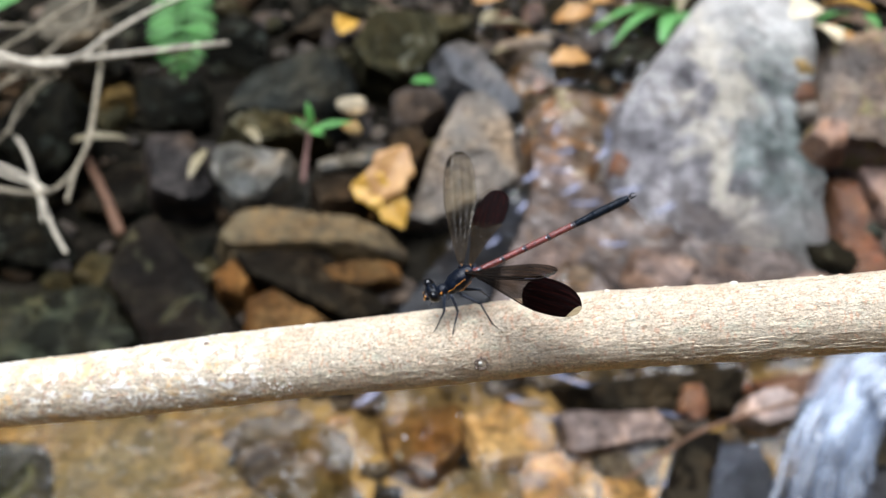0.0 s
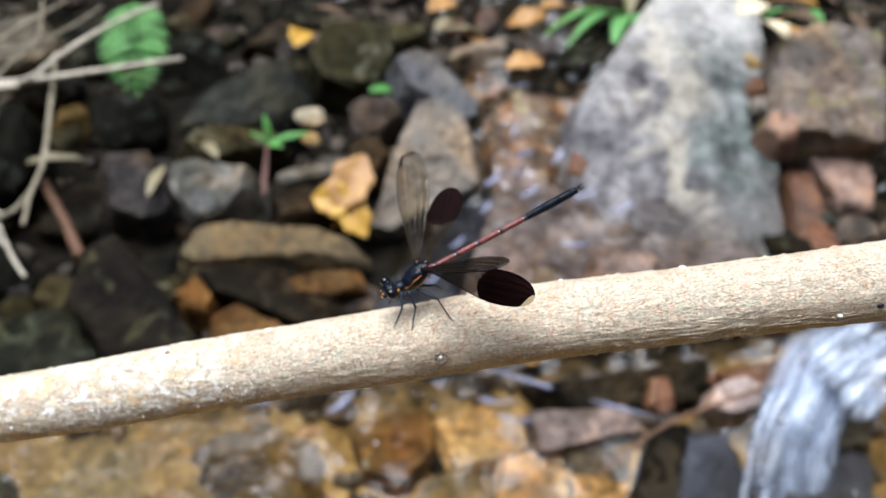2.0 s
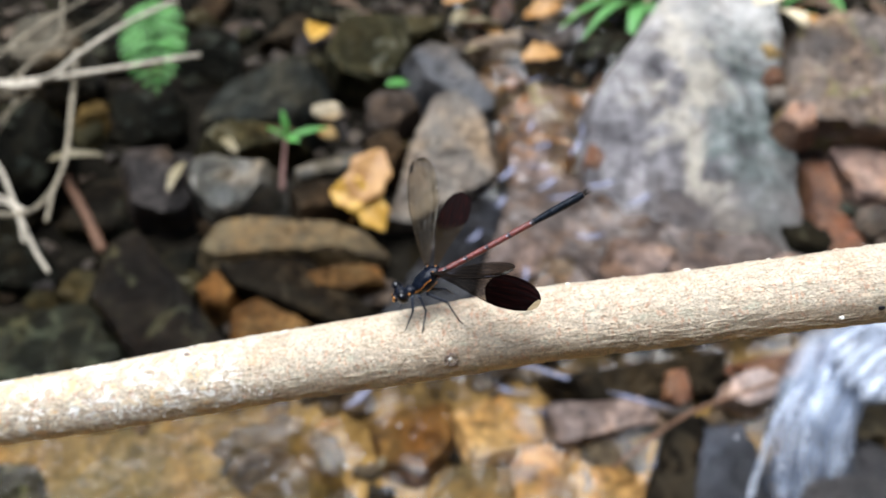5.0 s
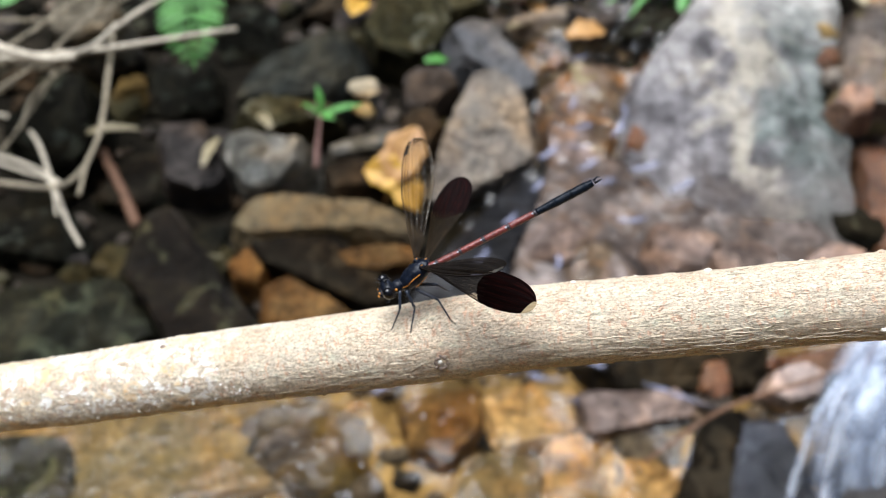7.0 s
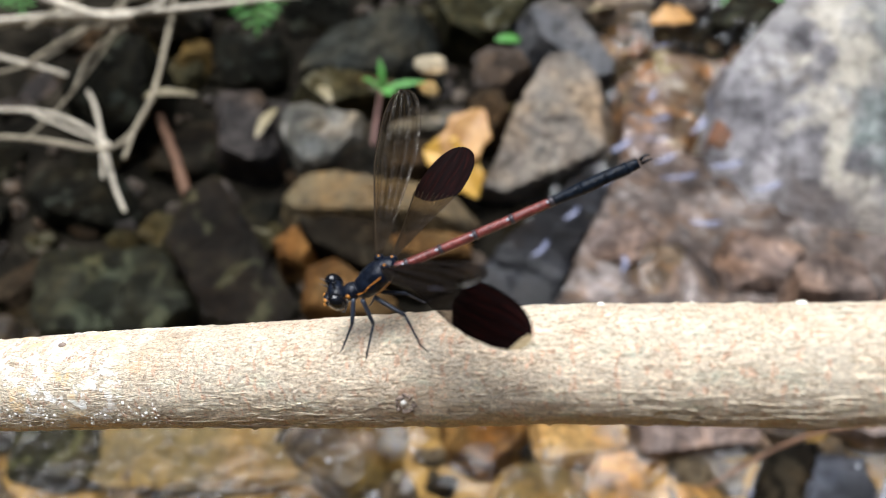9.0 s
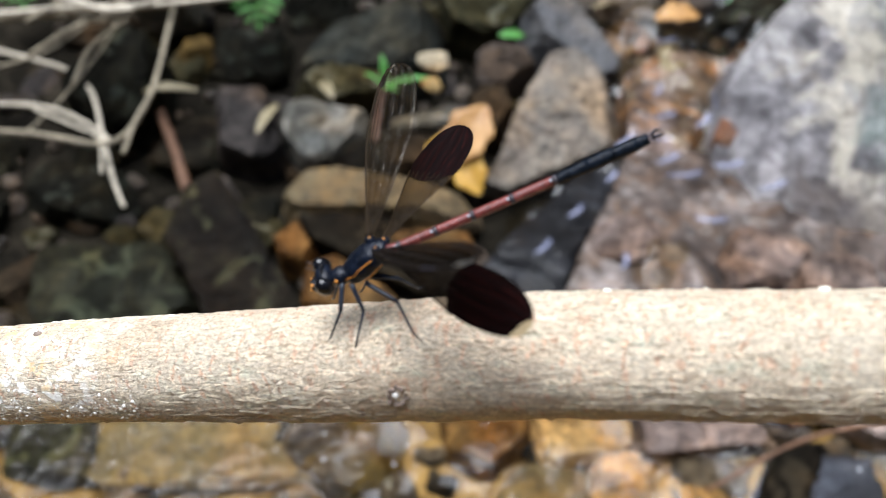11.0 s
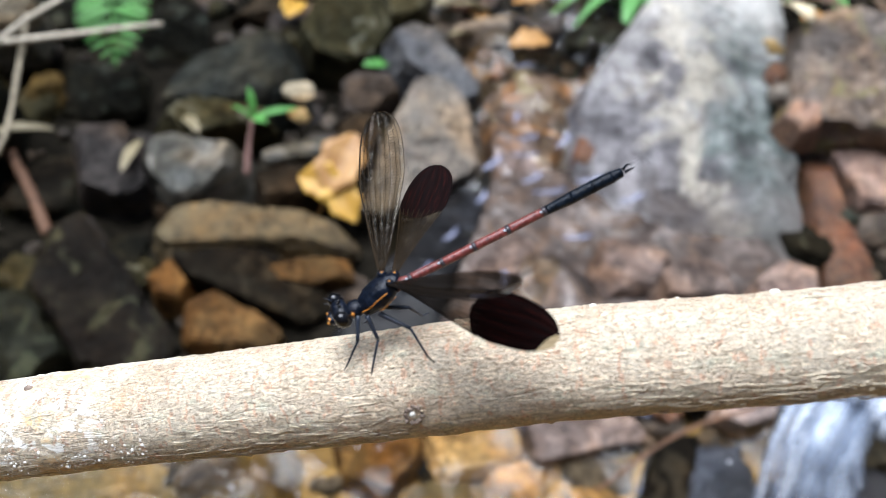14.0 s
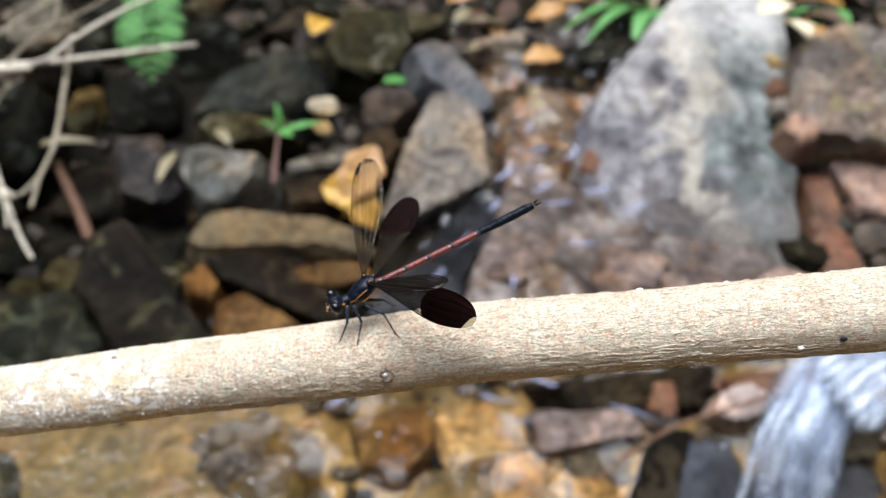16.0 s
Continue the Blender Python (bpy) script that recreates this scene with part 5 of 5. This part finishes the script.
    limb(fly, "hind_leg", [V(3.2, 124.4, 464.3), V(7.3, 122.5, 463.3), V(9.5, 119.9, 460.6), V(10.6, 119.7, 459.4)], leg_r)
    limb(fly, "front_leg", [V(0.2, 126.2, 464.3), V(-1.5, 128.4, 460.6), V(-2.5, 128.0, 457.6), V(-2.9, 128.2, 457.3)], leg_r)
    limb(fly, "middle_leg", [V(1.3, 126.8, 464.2), V(2.6, 129.6, 461.2), V(1.0, 129.2, 457.9), V(0.6, 129.5, 457.5)], leg_r)
    limb(fly, "hind_leg", [V(3.3, 126.0, 463.9), V(7.1, 125.2, 464.6), V(9.0, 127.6, 460.6), V(9.9, 128.2, 460.6)], leg_r)
    # wings
    wing(fly, V(3.5, 127.6, 469.0), V(2.4, 156.2, 476.4), (0.903, -0.076, 0.423), 0.0072, "fore", M_FORE, 0.4)
    wing(fly, V(5.3, 127.8, 468.5), V(11.9, 152.9, 468.9), (0.96, -0.253, 0.121), 0.0070, "hind", M_HIND, 0.45, False)
    wing(fly, V(4.6, 125.6, 468.7), V(17.4, 106.2, 484.5), (0.43, 0.66, -0.29), 0.0085, "fore", M_SMOKE, 0.4)
    wing(fly, V(6.0, 125.6, 468.2), V(24.2, 108.6, 475.3), (0.243, 0.582, 0.776), 0.0064, "hind", M_SMOKE, 0.42)


damselfly()


# ---- dead twigs on the bank ----
def dead_branch():
    base = Vector((-0.62, 0.74, 0.1))
    ob = thing("dead_branch", base, "tangle of bleached dry twigs leaning over the bank", "twigs")

    def twig(points, r0, r1, material, label=""):
        line = smooth_line(points, 8)
        rad = [0.56 * (r0 + (r1 - r0) * i / (len(line) - 1)) for i in range(len(line))]
        v, f = tube(line, rad, 9, base, 0.22, r0 * 9000)
        part("twig", mesh_of("twig", v, f, material), ob, label)

    twig([(-0.78, 0.74, 0.04), (-0.6, 0.733, 0.16), (-0.454, 0.732, 0.188), (-0.35, 0.744, 0.189), (-0.268, 0.762, 0.19), (-0.208, 0.775, 0.191)], 0.008, 0.0036, M_TWIGW, "straight bleached twig")
    twig([(-0.42, 0.735, 0.187), (-0.349, 0.741, 0.191), (-0.328, 0.779, 0.194), (-0.309, 0.814, 0.196), (-0.287, 0.846, 0.198), (-0.25, 0.885, 0.2)], 0.0055, 0.004, M_TWIGW, "whitish forked twig")
    twig([(-0.45, 0.715, 0.187), (-0.409, 0.79, 0.192), (-0.386, 0.842, 0.196), (-0.35, 0.9, 0.2)], 0.004, 0.003, M_TWIG)
    twig([(-0.62, 0.745, 0.15), (-0.462, 0.74, 0.18), (-0.4, 0.735, 0.179), (-0.368, 0.739, 0.179)], 0.006, 0.0045, M_TWIG)
    twig([(-0.338, 0.806, 0.186), (-0.323, 0.71, 0.167), (-0.311, 0.646, 0.162), (-0.31, 0.604, 0.159), (-0.305, 0.565, 0.156)], 0.0045, 0.003, M_TWIG)
    twig([(-0.6, 0.64, 0.12), (-0.432, 0.623, 0.131), (-0.352, 0.612, 0.13), (-0.326, 0.627, 0.14), (-0.311, 0.646, 0.16)], 0.005, 0.0035, M_TWIG)
    twig([(-0.58, 0.71, 0.1), (-0.455, 0.689, 0.115), (-0.398, 0.667, 0.114), (-0.36, 0.64, 0.112)], 0.004, 0.003, M_TWIGW)
    twig([(-0.6, 0.8, 0.12), (-0.455, 0.749, 0.12), (-0.412, 0.715, 0.117), (-0.371, 0.646, 0.112), (-0.34, 0.592, 0.108), (-0.318, 0.56, 0.106)], 0.0042, 0.003, M_TWIGW, "curved pale twig")
    twig([(-0.52, 0.7, 0.14), (-0.443, 0.714, 0.157), (-0.416, 0.778, 0.162), (-0.38, 0.85, 0.17)], 0.003, 0.002, M_TWIG)
    twig([(-0.44, 0.736, 0.209), (-0.38, 0.694, 0.216), (-0.351, 0.684, 0.215), (-0.328, 0.686, 0.215)], 0.0075, 0.005, M_TWIGW)
    twig([(-0.411, 0.648, 0.192), (-0.384, 0.666, 0.204), (-0.371, 0.688, 0.205), (-0.351, 0.691, 0.215)], 0.003, 0.002, M_TWIG)
    twig([(-0.385, 0.655, 0.163), (-0.382, 0.687, 0.175), (-0.365, 0.703, 0.186), (-0.347, 0.705, 0.196)], 0.0025, 0.0016, M_TWIG)
    twig([(-0.464, 0.79, 0.202), (-0.398, 0.769, 0.211), (-0.354, 0.768, 0.211), (-0.311, 0.782, 0.222), (-0.288, 0.824, 0.225)], 0.0032, 0.002, M_TWIG)
    twig([(-0.37, 0.705, 0.196), (-0.357, 0.734, 0.208), (-0.333, 0.764, 0.221), (-0.35, 0.841, 0.226)], 0.0026, 0.0018, M_TWIG)
    twig([(-0.434, 0.657, 0.133), (-0.384, 0.634, 0.131), (-0.358, 0.62, 0.13), (-0.337, 0.576, 0.127)], 0.0028, 0.0018, M_TWIGW)
    twig([(-0.46, 0.66, 0.1), (-0.43, 0.7, 0.12), (-0.40, 0.75, 0.15), (-0.395, 0.8, 0.17)], 0.0022, 0.0016, M_TWIG)


def loose_twig(points, r0, r1, material, label):
    line = smooth_line(points, 8)
    o = line[len(line) // 2]
    rad = [r0 + (r1 - r0) * i / (len(line) - 1) for i in range(len(line))]
    v, f = tube(line, rad, 9, o, 0.2, r0 * 7000)
    thing("twig", o, label, "twig", "", "", mesh_of("twig", v, f, material))


dead_branch()
loose_twig([(-0.366, 0.745, 0.075), (-0.335, 0.696, 0.062), (-0.311, 0.652, 0.05)], 0.005, 0.0055, M_TWIGB, "short brown broken twig on dark stones")
loose_twig([(0.13, 0.372, 0.05), (0.187, 0.399, 0.072), (0.238, 0.414, 0.078), (0.291, 0.429, 0.08), (0.323, 0.422, 0.076), (0.4, 0.41, 0.07)], 0.0012, 0.0016, M_TWIGB, "thin tan twig lying across wet stones")


# ---- plants and leaves ----
def leaf_mesh(name, length, width, material, curl=0.2, nu=12, nv=6, lobes=0.0, seed=0):
    """A curled blade with thickness, pointed at both ends."""
    top, low, faces = [], [], []
    for i in range(nu + 1):
        u = i / nu
        half = width / 2 * math.sin(math.pi * min(1, u * 0.94 + 0.04)) ** 0.8 * (1 + lobes * math.sin(u * (40 if nu > 20 else 17) + seed))
        for j in range(nv + 1):
            v = 2 * j / nv - 1
            z = curl * length * (u * (1 - u)) + abs(v) * half * 0.35 + 0.06 * width * noise.noise((u * 3, v * 2, seed))
            top.append((length * (u - 0.5), half * v, z))
            low.append((length * (u - 0.5), half * v, z - 0.0006))
    n, k = nv + 1, len(top)
    for i in range(nu):
        for j in range(nv):
            q = (i * n + j, (i + 1) * n + j, (i + 1) * n + j + 1, i * n + j + 1)
            faces += [q, tuple(reversed([w + k for w in q]))]
    for i in range(nu):
        for j in (0, nv):
            a, b = i * n + j, (i + 1) * n + j
            faces.append((a, a + k, b + k, b) if j == 0 else (b, b + k, a + k, a))
    return mesh_of(name, top + low, faces, material)


def fern(place, turn, size, count, label):
    ob = thing("fern", place, label, "fern", "", "", None, turn)
    line = smooth_line([(0, 0, 0), (0, -0.35 * size, 0.05 * size), (0, -0.7 * size, 0.02 * size), (0, -size, -0.1 * size)], 8)
    v, f = tube(line, [0.0016 * (1 - 0.6 * i / len(line)) for i in range(len(line))], 6)
    part("stalk", mesh_of("stalk", v, f, M_FERN), ob)
    base = leaf_mesh("leaflet", 0.36 * size, 0.062 * size, M_FERN, 0.12, 30, 4, 0.55)
    for k in range(count):
        p = line[int((k + 1) / (count + 1) * (len(line) - 1))]
        s = math.sin(math.pi * min(1, 0.25 + 0.72 * (k + 1) / count)) ** 0.7
        for side in (-1, 1):
            leaflet = part("leaflet", base, ob)
            yaw = (-28 if side > 0 else 208) + random.uniform(-5, 5)
            out = Vector((math.cos(radians(yaw)), math.sin(radians(yaw)), 0)) * 0.17 * size * s
            leaflet.matrix_basis = pose(*(p + out), random.uniform(-14, 14), random.uniform(-8, 8), yaw) @ Matrix.Scale(s, 4)


def seedling(place):
    ob = thing("seedling", place, "small green seedling with a pinkish stem", "seedling")
    line = smooth_line([(0, -0.012, 0), (0.003, 0.0, 0.022), (0.008, 0.01, 0.045)], 6)
    v, f = tube(line, [0.0032 - 0.0018 * i / len(line) for i in range(len(line))], 8, (0, 0, 0), 0.15)
    part("stem", mesh_of("stem", v, f, M_STEM), ob, "pinkish stem")
    for k, (yaw, rise, size) in enumerate(((12, 8, 0.042), (100, 55, 0.03), (160, 30, 0.022), (-40, 10, 0.02))):
        leaf = part("leaf", leaf_mesh("leaf", size, 0.0068, M_FERN, 0.3), ob)
        d = Vector((math.cos(radians(yaw)), math.sin(radians(yaw)), math.tan(radians(rise)) * 0.6)).normalized()
        leaf.matrix_basis = pose(*(Vector((0.008, 0.01, 0.045)) + d * size * 0.45), 20, -rise, yaw)


def grass_tuft(place, blades):
    ob = thing("grass_tuft", place, "tuft of bright green broad grass blades", "grass")
    for k, (yaw, length, droop, wide) in enumerate(blades):
        verts, faces = [], []
        for i in range(11):
            u = i / 10
            half = wide * (math.sin(math.pi * (0.12 + 0.88 * u) ** 0.8) * 0.9 + 0.02)
            c = Vector((math.cos(radians(yaw)) * length * u, math.sin(radians(yaw)) * length * u, length * (0.75 * u - droop * u * u)))
            side = Vector((-math.sin(radians(yaw)), math.cos(radians(yaw)), 0.25))
            for s in (-1, 0, 1):
                verts.append(c + side * half * s + Vector((0, 0, 0.002 * abs(s))))
        lower = [q - Vector((0, 0, 0.0006)) for q in verts]
        for i in range(10):
            for j in range(2):
                q = (i * 3 + j, (i + 1) * 3 + j, (i + 1) * 3 + j + 1, i * 3 + j + 1)
                faces += [q, tuple(reversed([w + 33 for w in q]))]
        part("blade", mesh_of("blade", verts + lower, faces, M_BLADE), ob)


fern((-0.284, 0.915, 0.19), (28, 0, 6), 0.118, 12, "green fern frond hanging over dark stones")
fern((-0.62, 0.98, 0.15), (10, 0, 30), 0.13, 12, "green fern frond at the top of the bank")
seedling((-0.134, 0.694, 0.091))
grass_tuft((0.305, 1.08, 0.075), [(212, 0.15, 0.7, 0.011), (228, 0.15, 0.68, 0.011), (250, 0.12, 0.75, 0.013), (275, 0.1, 0.75, 0.011), (60, 0.1, 0.4, 0.008)])
grass_tuft((0.53, 1.06, 0.08), [(240, 0.12, 0.7, 0.012), (265, 0.11, 0.6, 0.012), (220, 0.09, 0.5, 0.009)])


def fallen_leaf(place, turn, length, width, material, label, lobes=0.1, curl=0.25, seed=0):
    return thing("fallen_leaf", place, label, "leaf", "fallen leaves", "", leaf_mesh("fallen_leaf", length, width, material, curl, 14, 6, lobes, seed), turn)


def yellow_leaf():
    """A torn three-lobed leaf leaning on the tan boulder."""
    ob = thing("lobed_leaf", (-0.056, 0.672, 0.082), "torn yellow and orange lobed leaf against a boulder", "leaf", "", "", None, (38, 0, 0))
    for name, me, m in (
        ("lobe", leaf_mesh("lobe", 0.044, 0.034, M_YLEAF, 0.15, 14, 6, 0.12, 1), pose(-0.011, 0.005, 0.001, 0, 0, 165)),
        ("lobe", leaf_mesh("lobe", 0.048, 0.032, M_YLEAF, 0.15, 14, 6, 0.12, 2), pose(0.007, -0.01, 0.0, 0, 0, -62)),
        ("lobe", leaf_mesh("lobe", 0.062, 0.042, M_OLEAF, 0.15, 14, 6, 0.12, 3), pose(0.006, 0.022, 0.002, 0, 0, 64)),
    ):
        lobe = part(name, me, ob)
        lobe.matrix_basis = m
    v, f = tube([(-0.002, 0, 0.003), (-0.008, -0.012, 0.001), (-0.014, -0.022, -0.002)], [0.0011, 0.0009, 0.0007], 6)
    part("stalk", mesh_of("stalk", v, f, M_OLEAF), ob)


yellow_leaf()
fallen_leaf((-0.239, 0.705, 0.098), (0, 0, 82), 0.05, 0.011, M_PLEAF, "narrow pale dry leaf lying on a grey stone", 0.05)
fallen_leaf((-0.195, 0.757, 0.097), (0, 0, -58), 0.035, 0.012, M_PLEAF, "small yellowish dry leaf on a grey stone")
fallen_leaf((-0.345, 0.735, 0.105), (0, 0, 5), 0.06, 0.012, M_PLEAF, "narrow pale leaf below the twigs")
rng = np.random.default_rng(21)
for k in range(40):
    x, y = rng.uniform(-0.1, 0.62), rng.uniform(0.98, 1.3)
    material, tone = ((M_BLEAF, "brown"), (M_OLEAF, "orange brown") if x > 0 else (M_BLEAF, "dull brown"), (M_PLEAF, "pale tan"), (M_BLEAF, "dark brown"))[k % 4]
    fallen_leaf((x, y, bed_height(x, y) + 0.02 + 0.03 * rng.random()), (rng.uniform(-25, 25), rng.uniform(-25, 25), rng.uniform(0, 360)), rng.uniform(0.03, 0.065), rng.uniform(0.016, 0.032), material, tone + " dead leaf in the litter", 0.12, 0.3, k)
# Cream and bright yellow leaves carry a patch of sun in their colour.
for x, y, z, yaw, material, tone in ((0.15, 0.93, 0.09, 20, M_OLEAF, "orange"), (0.47, 0.95, 0.11, 60, M_OLEAF, "orange"), (0.46, 1.04, 0.13, 10, M_YLEAF, "yellow"), (0.5, 1.08, 0.14, 130, M_YLEAF, "yellow"), (-0.12, 1.0, 0.1, 80, M_YLEAF, "yellow"), (0.06, 1.08, 0.1, 40, M_OLEAF, "orange"), (0.401, 0.814, 0.209, 150, M_YLEAF, "bright yellow"), (0.356, 0.805, 0.209, 40, M_CRLEAF, "sunlit cream"), (0.402, 0.844, 0.166, 100, M_CRLEAF, "pale cream"), (0.14, 0.86, 0.075, 70, M_PLEAF, "pale tan")):
    fallen_leaf((x, y, z), (15, 5, yaw), 0.05, 0.03, material, tone + " fallen leaf between stones", 0.15, 0.3, yaw)

fallen_leaf((-0.020, 0.811, 0.129), (20, 10, 20), 0.026, 0.011, M_FERN, "small fresh green leaf between dark stones", 0.1, 0.2, 3)
fallen_leaf((-0.452, 0.856, 0.197), (20, 0, 70), 0.05, 0.02, M_BLADE, "green leaf at the top of the bank", 0.1, 0.2, 5)


# ---- moving water and the drifting fly ----
FLOW = []


def ribbon(points, w0, w1, seed, swing=0.004, material=None, label="bluish white broken water running over stones"):
    """A run of broken water: an uneven sheet, grooved along its way."""
    line = smooth_line(points, 14)
    o = line[len(line) // 2]
    nv, top, low, uvs, edge, faces, run = 12, [], [], [], [], [], 0.0
    for i, (p, t, a, b) in enumerate(frames_along(line)):
        u = i / (len(line) - 1)
        side = Vector((-t.y, t.x, 0)).normalized()
        run += (line[i] - line[i - 1]).length if i else 0.0
        for j in range(nv + 1):
            v = 2 * j / nv - 1
            half = (w0 + (w1 - w0) * u) / 2 * (1 + 0.3 * noise.noise((u * 5, seed, math.copysign(1, v)))) * min(1, 0.25 + 4 * u, 0.25 + 4 * (1 - u))
            q = p + side * half * v
            q.z += (0.22 * half * (1 - v * v) + 0.12 * half * noise.noise((run * 30, v * 3.2, seed)) + 0.05 * half * noise.noise((run * 110, v * 8, seed)))
            top.append(q - o)
            low.append(q - o - Vector((0, 0, 0.0015)))
            uvs.append((run, v * half + seed * 0.1))
            edge.append(((1 - v * v) ** 1.3 * min(1.0, 4 * u, 4 * (1 - u)), 0.0))
    k, w = len(top), nv + 1
    for i in range(len(line) - 1):
        for j in range(nv):
            q = (i * w + j, (i + 1) * w + j, (i + 1) * w + j + 1, i * w + j + 1)
            faces += [tuple(reversed(q)), tuple(c + k for c in q)]
    me = mesh_of("white_water", top + low, faces, material or M_FOAM, True, uvs + uvs)
    layer = me.uv_layers.new(name="edge")
    for i, loop in enumerate(me.loops):
        layer.data[i].uv = edge[loop.vertex_index % k]
    ob = thing("white_water", o, label, "water", "broken water", "", me)
    FLOW.append((ob, Vector(o), (0, 0, 0), swing, int(seed * 10)))


RUN = [(0.33, 0.448, 0.118), (0.295, 0.419, 0.114), (0.273, 0.392, 0.104), (0.259, 0.373, 0.088), (0.255, 0.36, 0.067), (0.253, 0.349, 0.045), (0.251, 0.338, 0.034)]
TONGUE = "glassy bluish white tongue of falling water"
ribbon(RUN, 0.05, 0.036, 1.3, 0.003, M_TONGUE, TONGUE)
ribbon([(x + 0.022, y - 0.004, z - 0.004) for x, y, z in RUN], 0.03, 0.04, 7.7, 0.003, M_TONGUE, TONGUE)
for k in range(8):
    shift, w = -0.02 + 0.0085 * k, 0.006 + 0.004 * ((k * 7) % 5) / 4
    ribbon([(x + shift * (0.8 + 0.1 * i), y + 0.2 * shift, z + 0.005 - 0.1 * abs(shift)) for i, (x, y, z) in enumerate(RUN[k % 3 : 7 - k % 2])], w, w * 1.3, 5.1 + 1.3 * k, 0.004)
LIP = "turbulent white water at the lip of a fall"
for k in range(5):
    ribbon([(x + 0.004 * k, y - 0.01 * k, z + 0.003 - 0.001 * k) for x, y, z in [(0.361, 0.447, 0.128), (0.31, 0.422, 0.122), (0.28, 0.403, 0.115)]], 0.016, 0.02, 21.3 + 2.1 * k, 0.006, None, LIP)
# Lavender sheets laid over water and wet rock, painting the sky's reflection.
PATCH = "thin lavender white sheet painted as a sky glint"
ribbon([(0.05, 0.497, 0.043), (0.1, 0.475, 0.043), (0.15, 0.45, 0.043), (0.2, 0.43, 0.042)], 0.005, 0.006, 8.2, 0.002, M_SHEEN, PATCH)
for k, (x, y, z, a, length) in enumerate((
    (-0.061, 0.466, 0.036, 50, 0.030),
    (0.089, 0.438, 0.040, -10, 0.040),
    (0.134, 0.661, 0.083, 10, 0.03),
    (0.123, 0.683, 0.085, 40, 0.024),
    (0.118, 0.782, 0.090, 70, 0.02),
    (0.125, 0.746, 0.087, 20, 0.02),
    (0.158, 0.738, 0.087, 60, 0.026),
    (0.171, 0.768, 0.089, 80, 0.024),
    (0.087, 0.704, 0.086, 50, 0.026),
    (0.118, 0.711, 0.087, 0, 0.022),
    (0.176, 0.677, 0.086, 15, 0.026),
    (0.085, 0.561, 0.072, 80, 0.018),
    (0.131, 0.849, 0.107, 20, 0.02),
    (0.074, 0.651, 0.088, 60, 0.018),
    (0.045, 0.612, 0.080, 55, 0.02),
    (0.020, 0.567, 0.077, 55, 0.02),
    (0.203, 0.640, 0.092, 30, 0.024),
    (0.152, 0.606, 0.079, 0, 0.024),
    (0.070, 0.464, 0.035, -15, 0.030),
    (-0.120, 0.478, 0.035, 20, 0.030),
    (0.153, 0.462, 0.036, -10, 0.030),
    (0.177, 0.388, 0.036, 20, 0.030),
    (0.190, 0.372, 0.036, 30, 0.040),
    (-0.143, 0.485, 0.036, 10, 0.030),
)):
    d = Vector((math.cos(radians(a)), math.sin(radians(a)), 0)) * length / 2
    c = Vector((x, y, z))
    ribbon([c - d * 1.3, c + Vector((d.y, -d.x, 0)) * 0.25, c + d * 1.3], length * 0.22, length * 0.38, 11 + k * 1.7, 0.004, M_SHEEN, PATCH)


# Opaque white beads, added as glints on the pool and the fall.
def bubble(place, r, seed):
    v, f = ball((0, 0, 0), (r, r, r * 0.7), None, 2)
    ob = thing("bubble", place, "small white bead painted as a glint on the water", "bubble", "bubbles on the pool", "", mesh_of("bubble", v, f, M_BUBBLE))
    FLOW.append((ob, Vector(place), (0, 0, 0), 0.01, seed))


rng = np.random.default_rng(8)
for k in range(9):
    bubble((rng.uniform(-0.16, 0.06), rng.uniform(0.37, 0.46), 0.034), rng.uniform(0.0006, 0.0012), 500 + k)


for k in range(12):
    x, y, z = RUN[k % len(RUN)]
    bubble((x + rng.uniform(-0.04, 0.05), y + rng.uniform(-0.02, 0.02), z + 0.012), rng.uniform(0.0006, 0.0012), 520 + k)


def floating_fly():
    ob = thing("small_fly", (-0.034, 0.404, 0.035), "tiny dark fly drifting on the pool", "fly")
    v, f = ball((0, 0, 0.0015), (0.003, 0.0014, 0.0014), None, 2)
    part("body", mesh_of("body", v, f, M_CHITIN), ob)
    for s in (-1, 1):
        w = part("wing", leaf_mesh("wing", 0.005, 0.0022, M_PLEAF, 0.1, 6, 3), ob, "pale wing")
        w.matrix_basis = pose(0.001, s * 0.0022, 0.0026, 0, 0, s * 35)
        for k in (-1, 0, 1):
            v, f = tube([(k * 0.0015, 0, 0.0014), (k * 0.002, s * 0.0025, 0.0018), (k * 0.0026, s * 0.004, -0.001)], 0.00025, 4)
            part("leg", mesh_of("leg", v, f, M_LEG), ob)
    return ob


SMALL_FLY = floating_fly()


def motions():
    for ob, p, turn, swing, seed in FLOW:
        r = random.Random(seed)
        heading = Vector((-0.5, -0.85, 0)).normalized()
        rows, t = [], 0.0
        while t < 16.0:
            go = heading * r.uniform(-swing, swing) + Vector((r.uniform(-0.3, 0.3) * swing, 0, r.uniform(-0.35, 0.35) * swing))
            rows.append((t, pose(*(p + go), turn[0] + r.uniform(-3, 3), turn[1] + r.uniform(-3, 3), turn[2] + r.uniform(-4, 4))))
            t += r.uniform(0.25, 0.45)
        rows.append((16.0, pose(*p, *turn)))
        walk(ob, rows)
    drift = ((0, -0.034, 0.404, 20), (1.5, -0.038, 0.405, 5), (3, -0.039, 0.402, 15), (5.5, -0.041, 0.397, -10), (7, -0.061, 0.383, -25), (9, -0.07, 0.375, -10), (12, -0.078, 0.365, 10), (16, -0.085, 0.36, 25))
    walk(SMALL_FLY, [(t, pose(x, y, 0.034, 0, 0, a)) for t, x, y, a in drift])


motions()
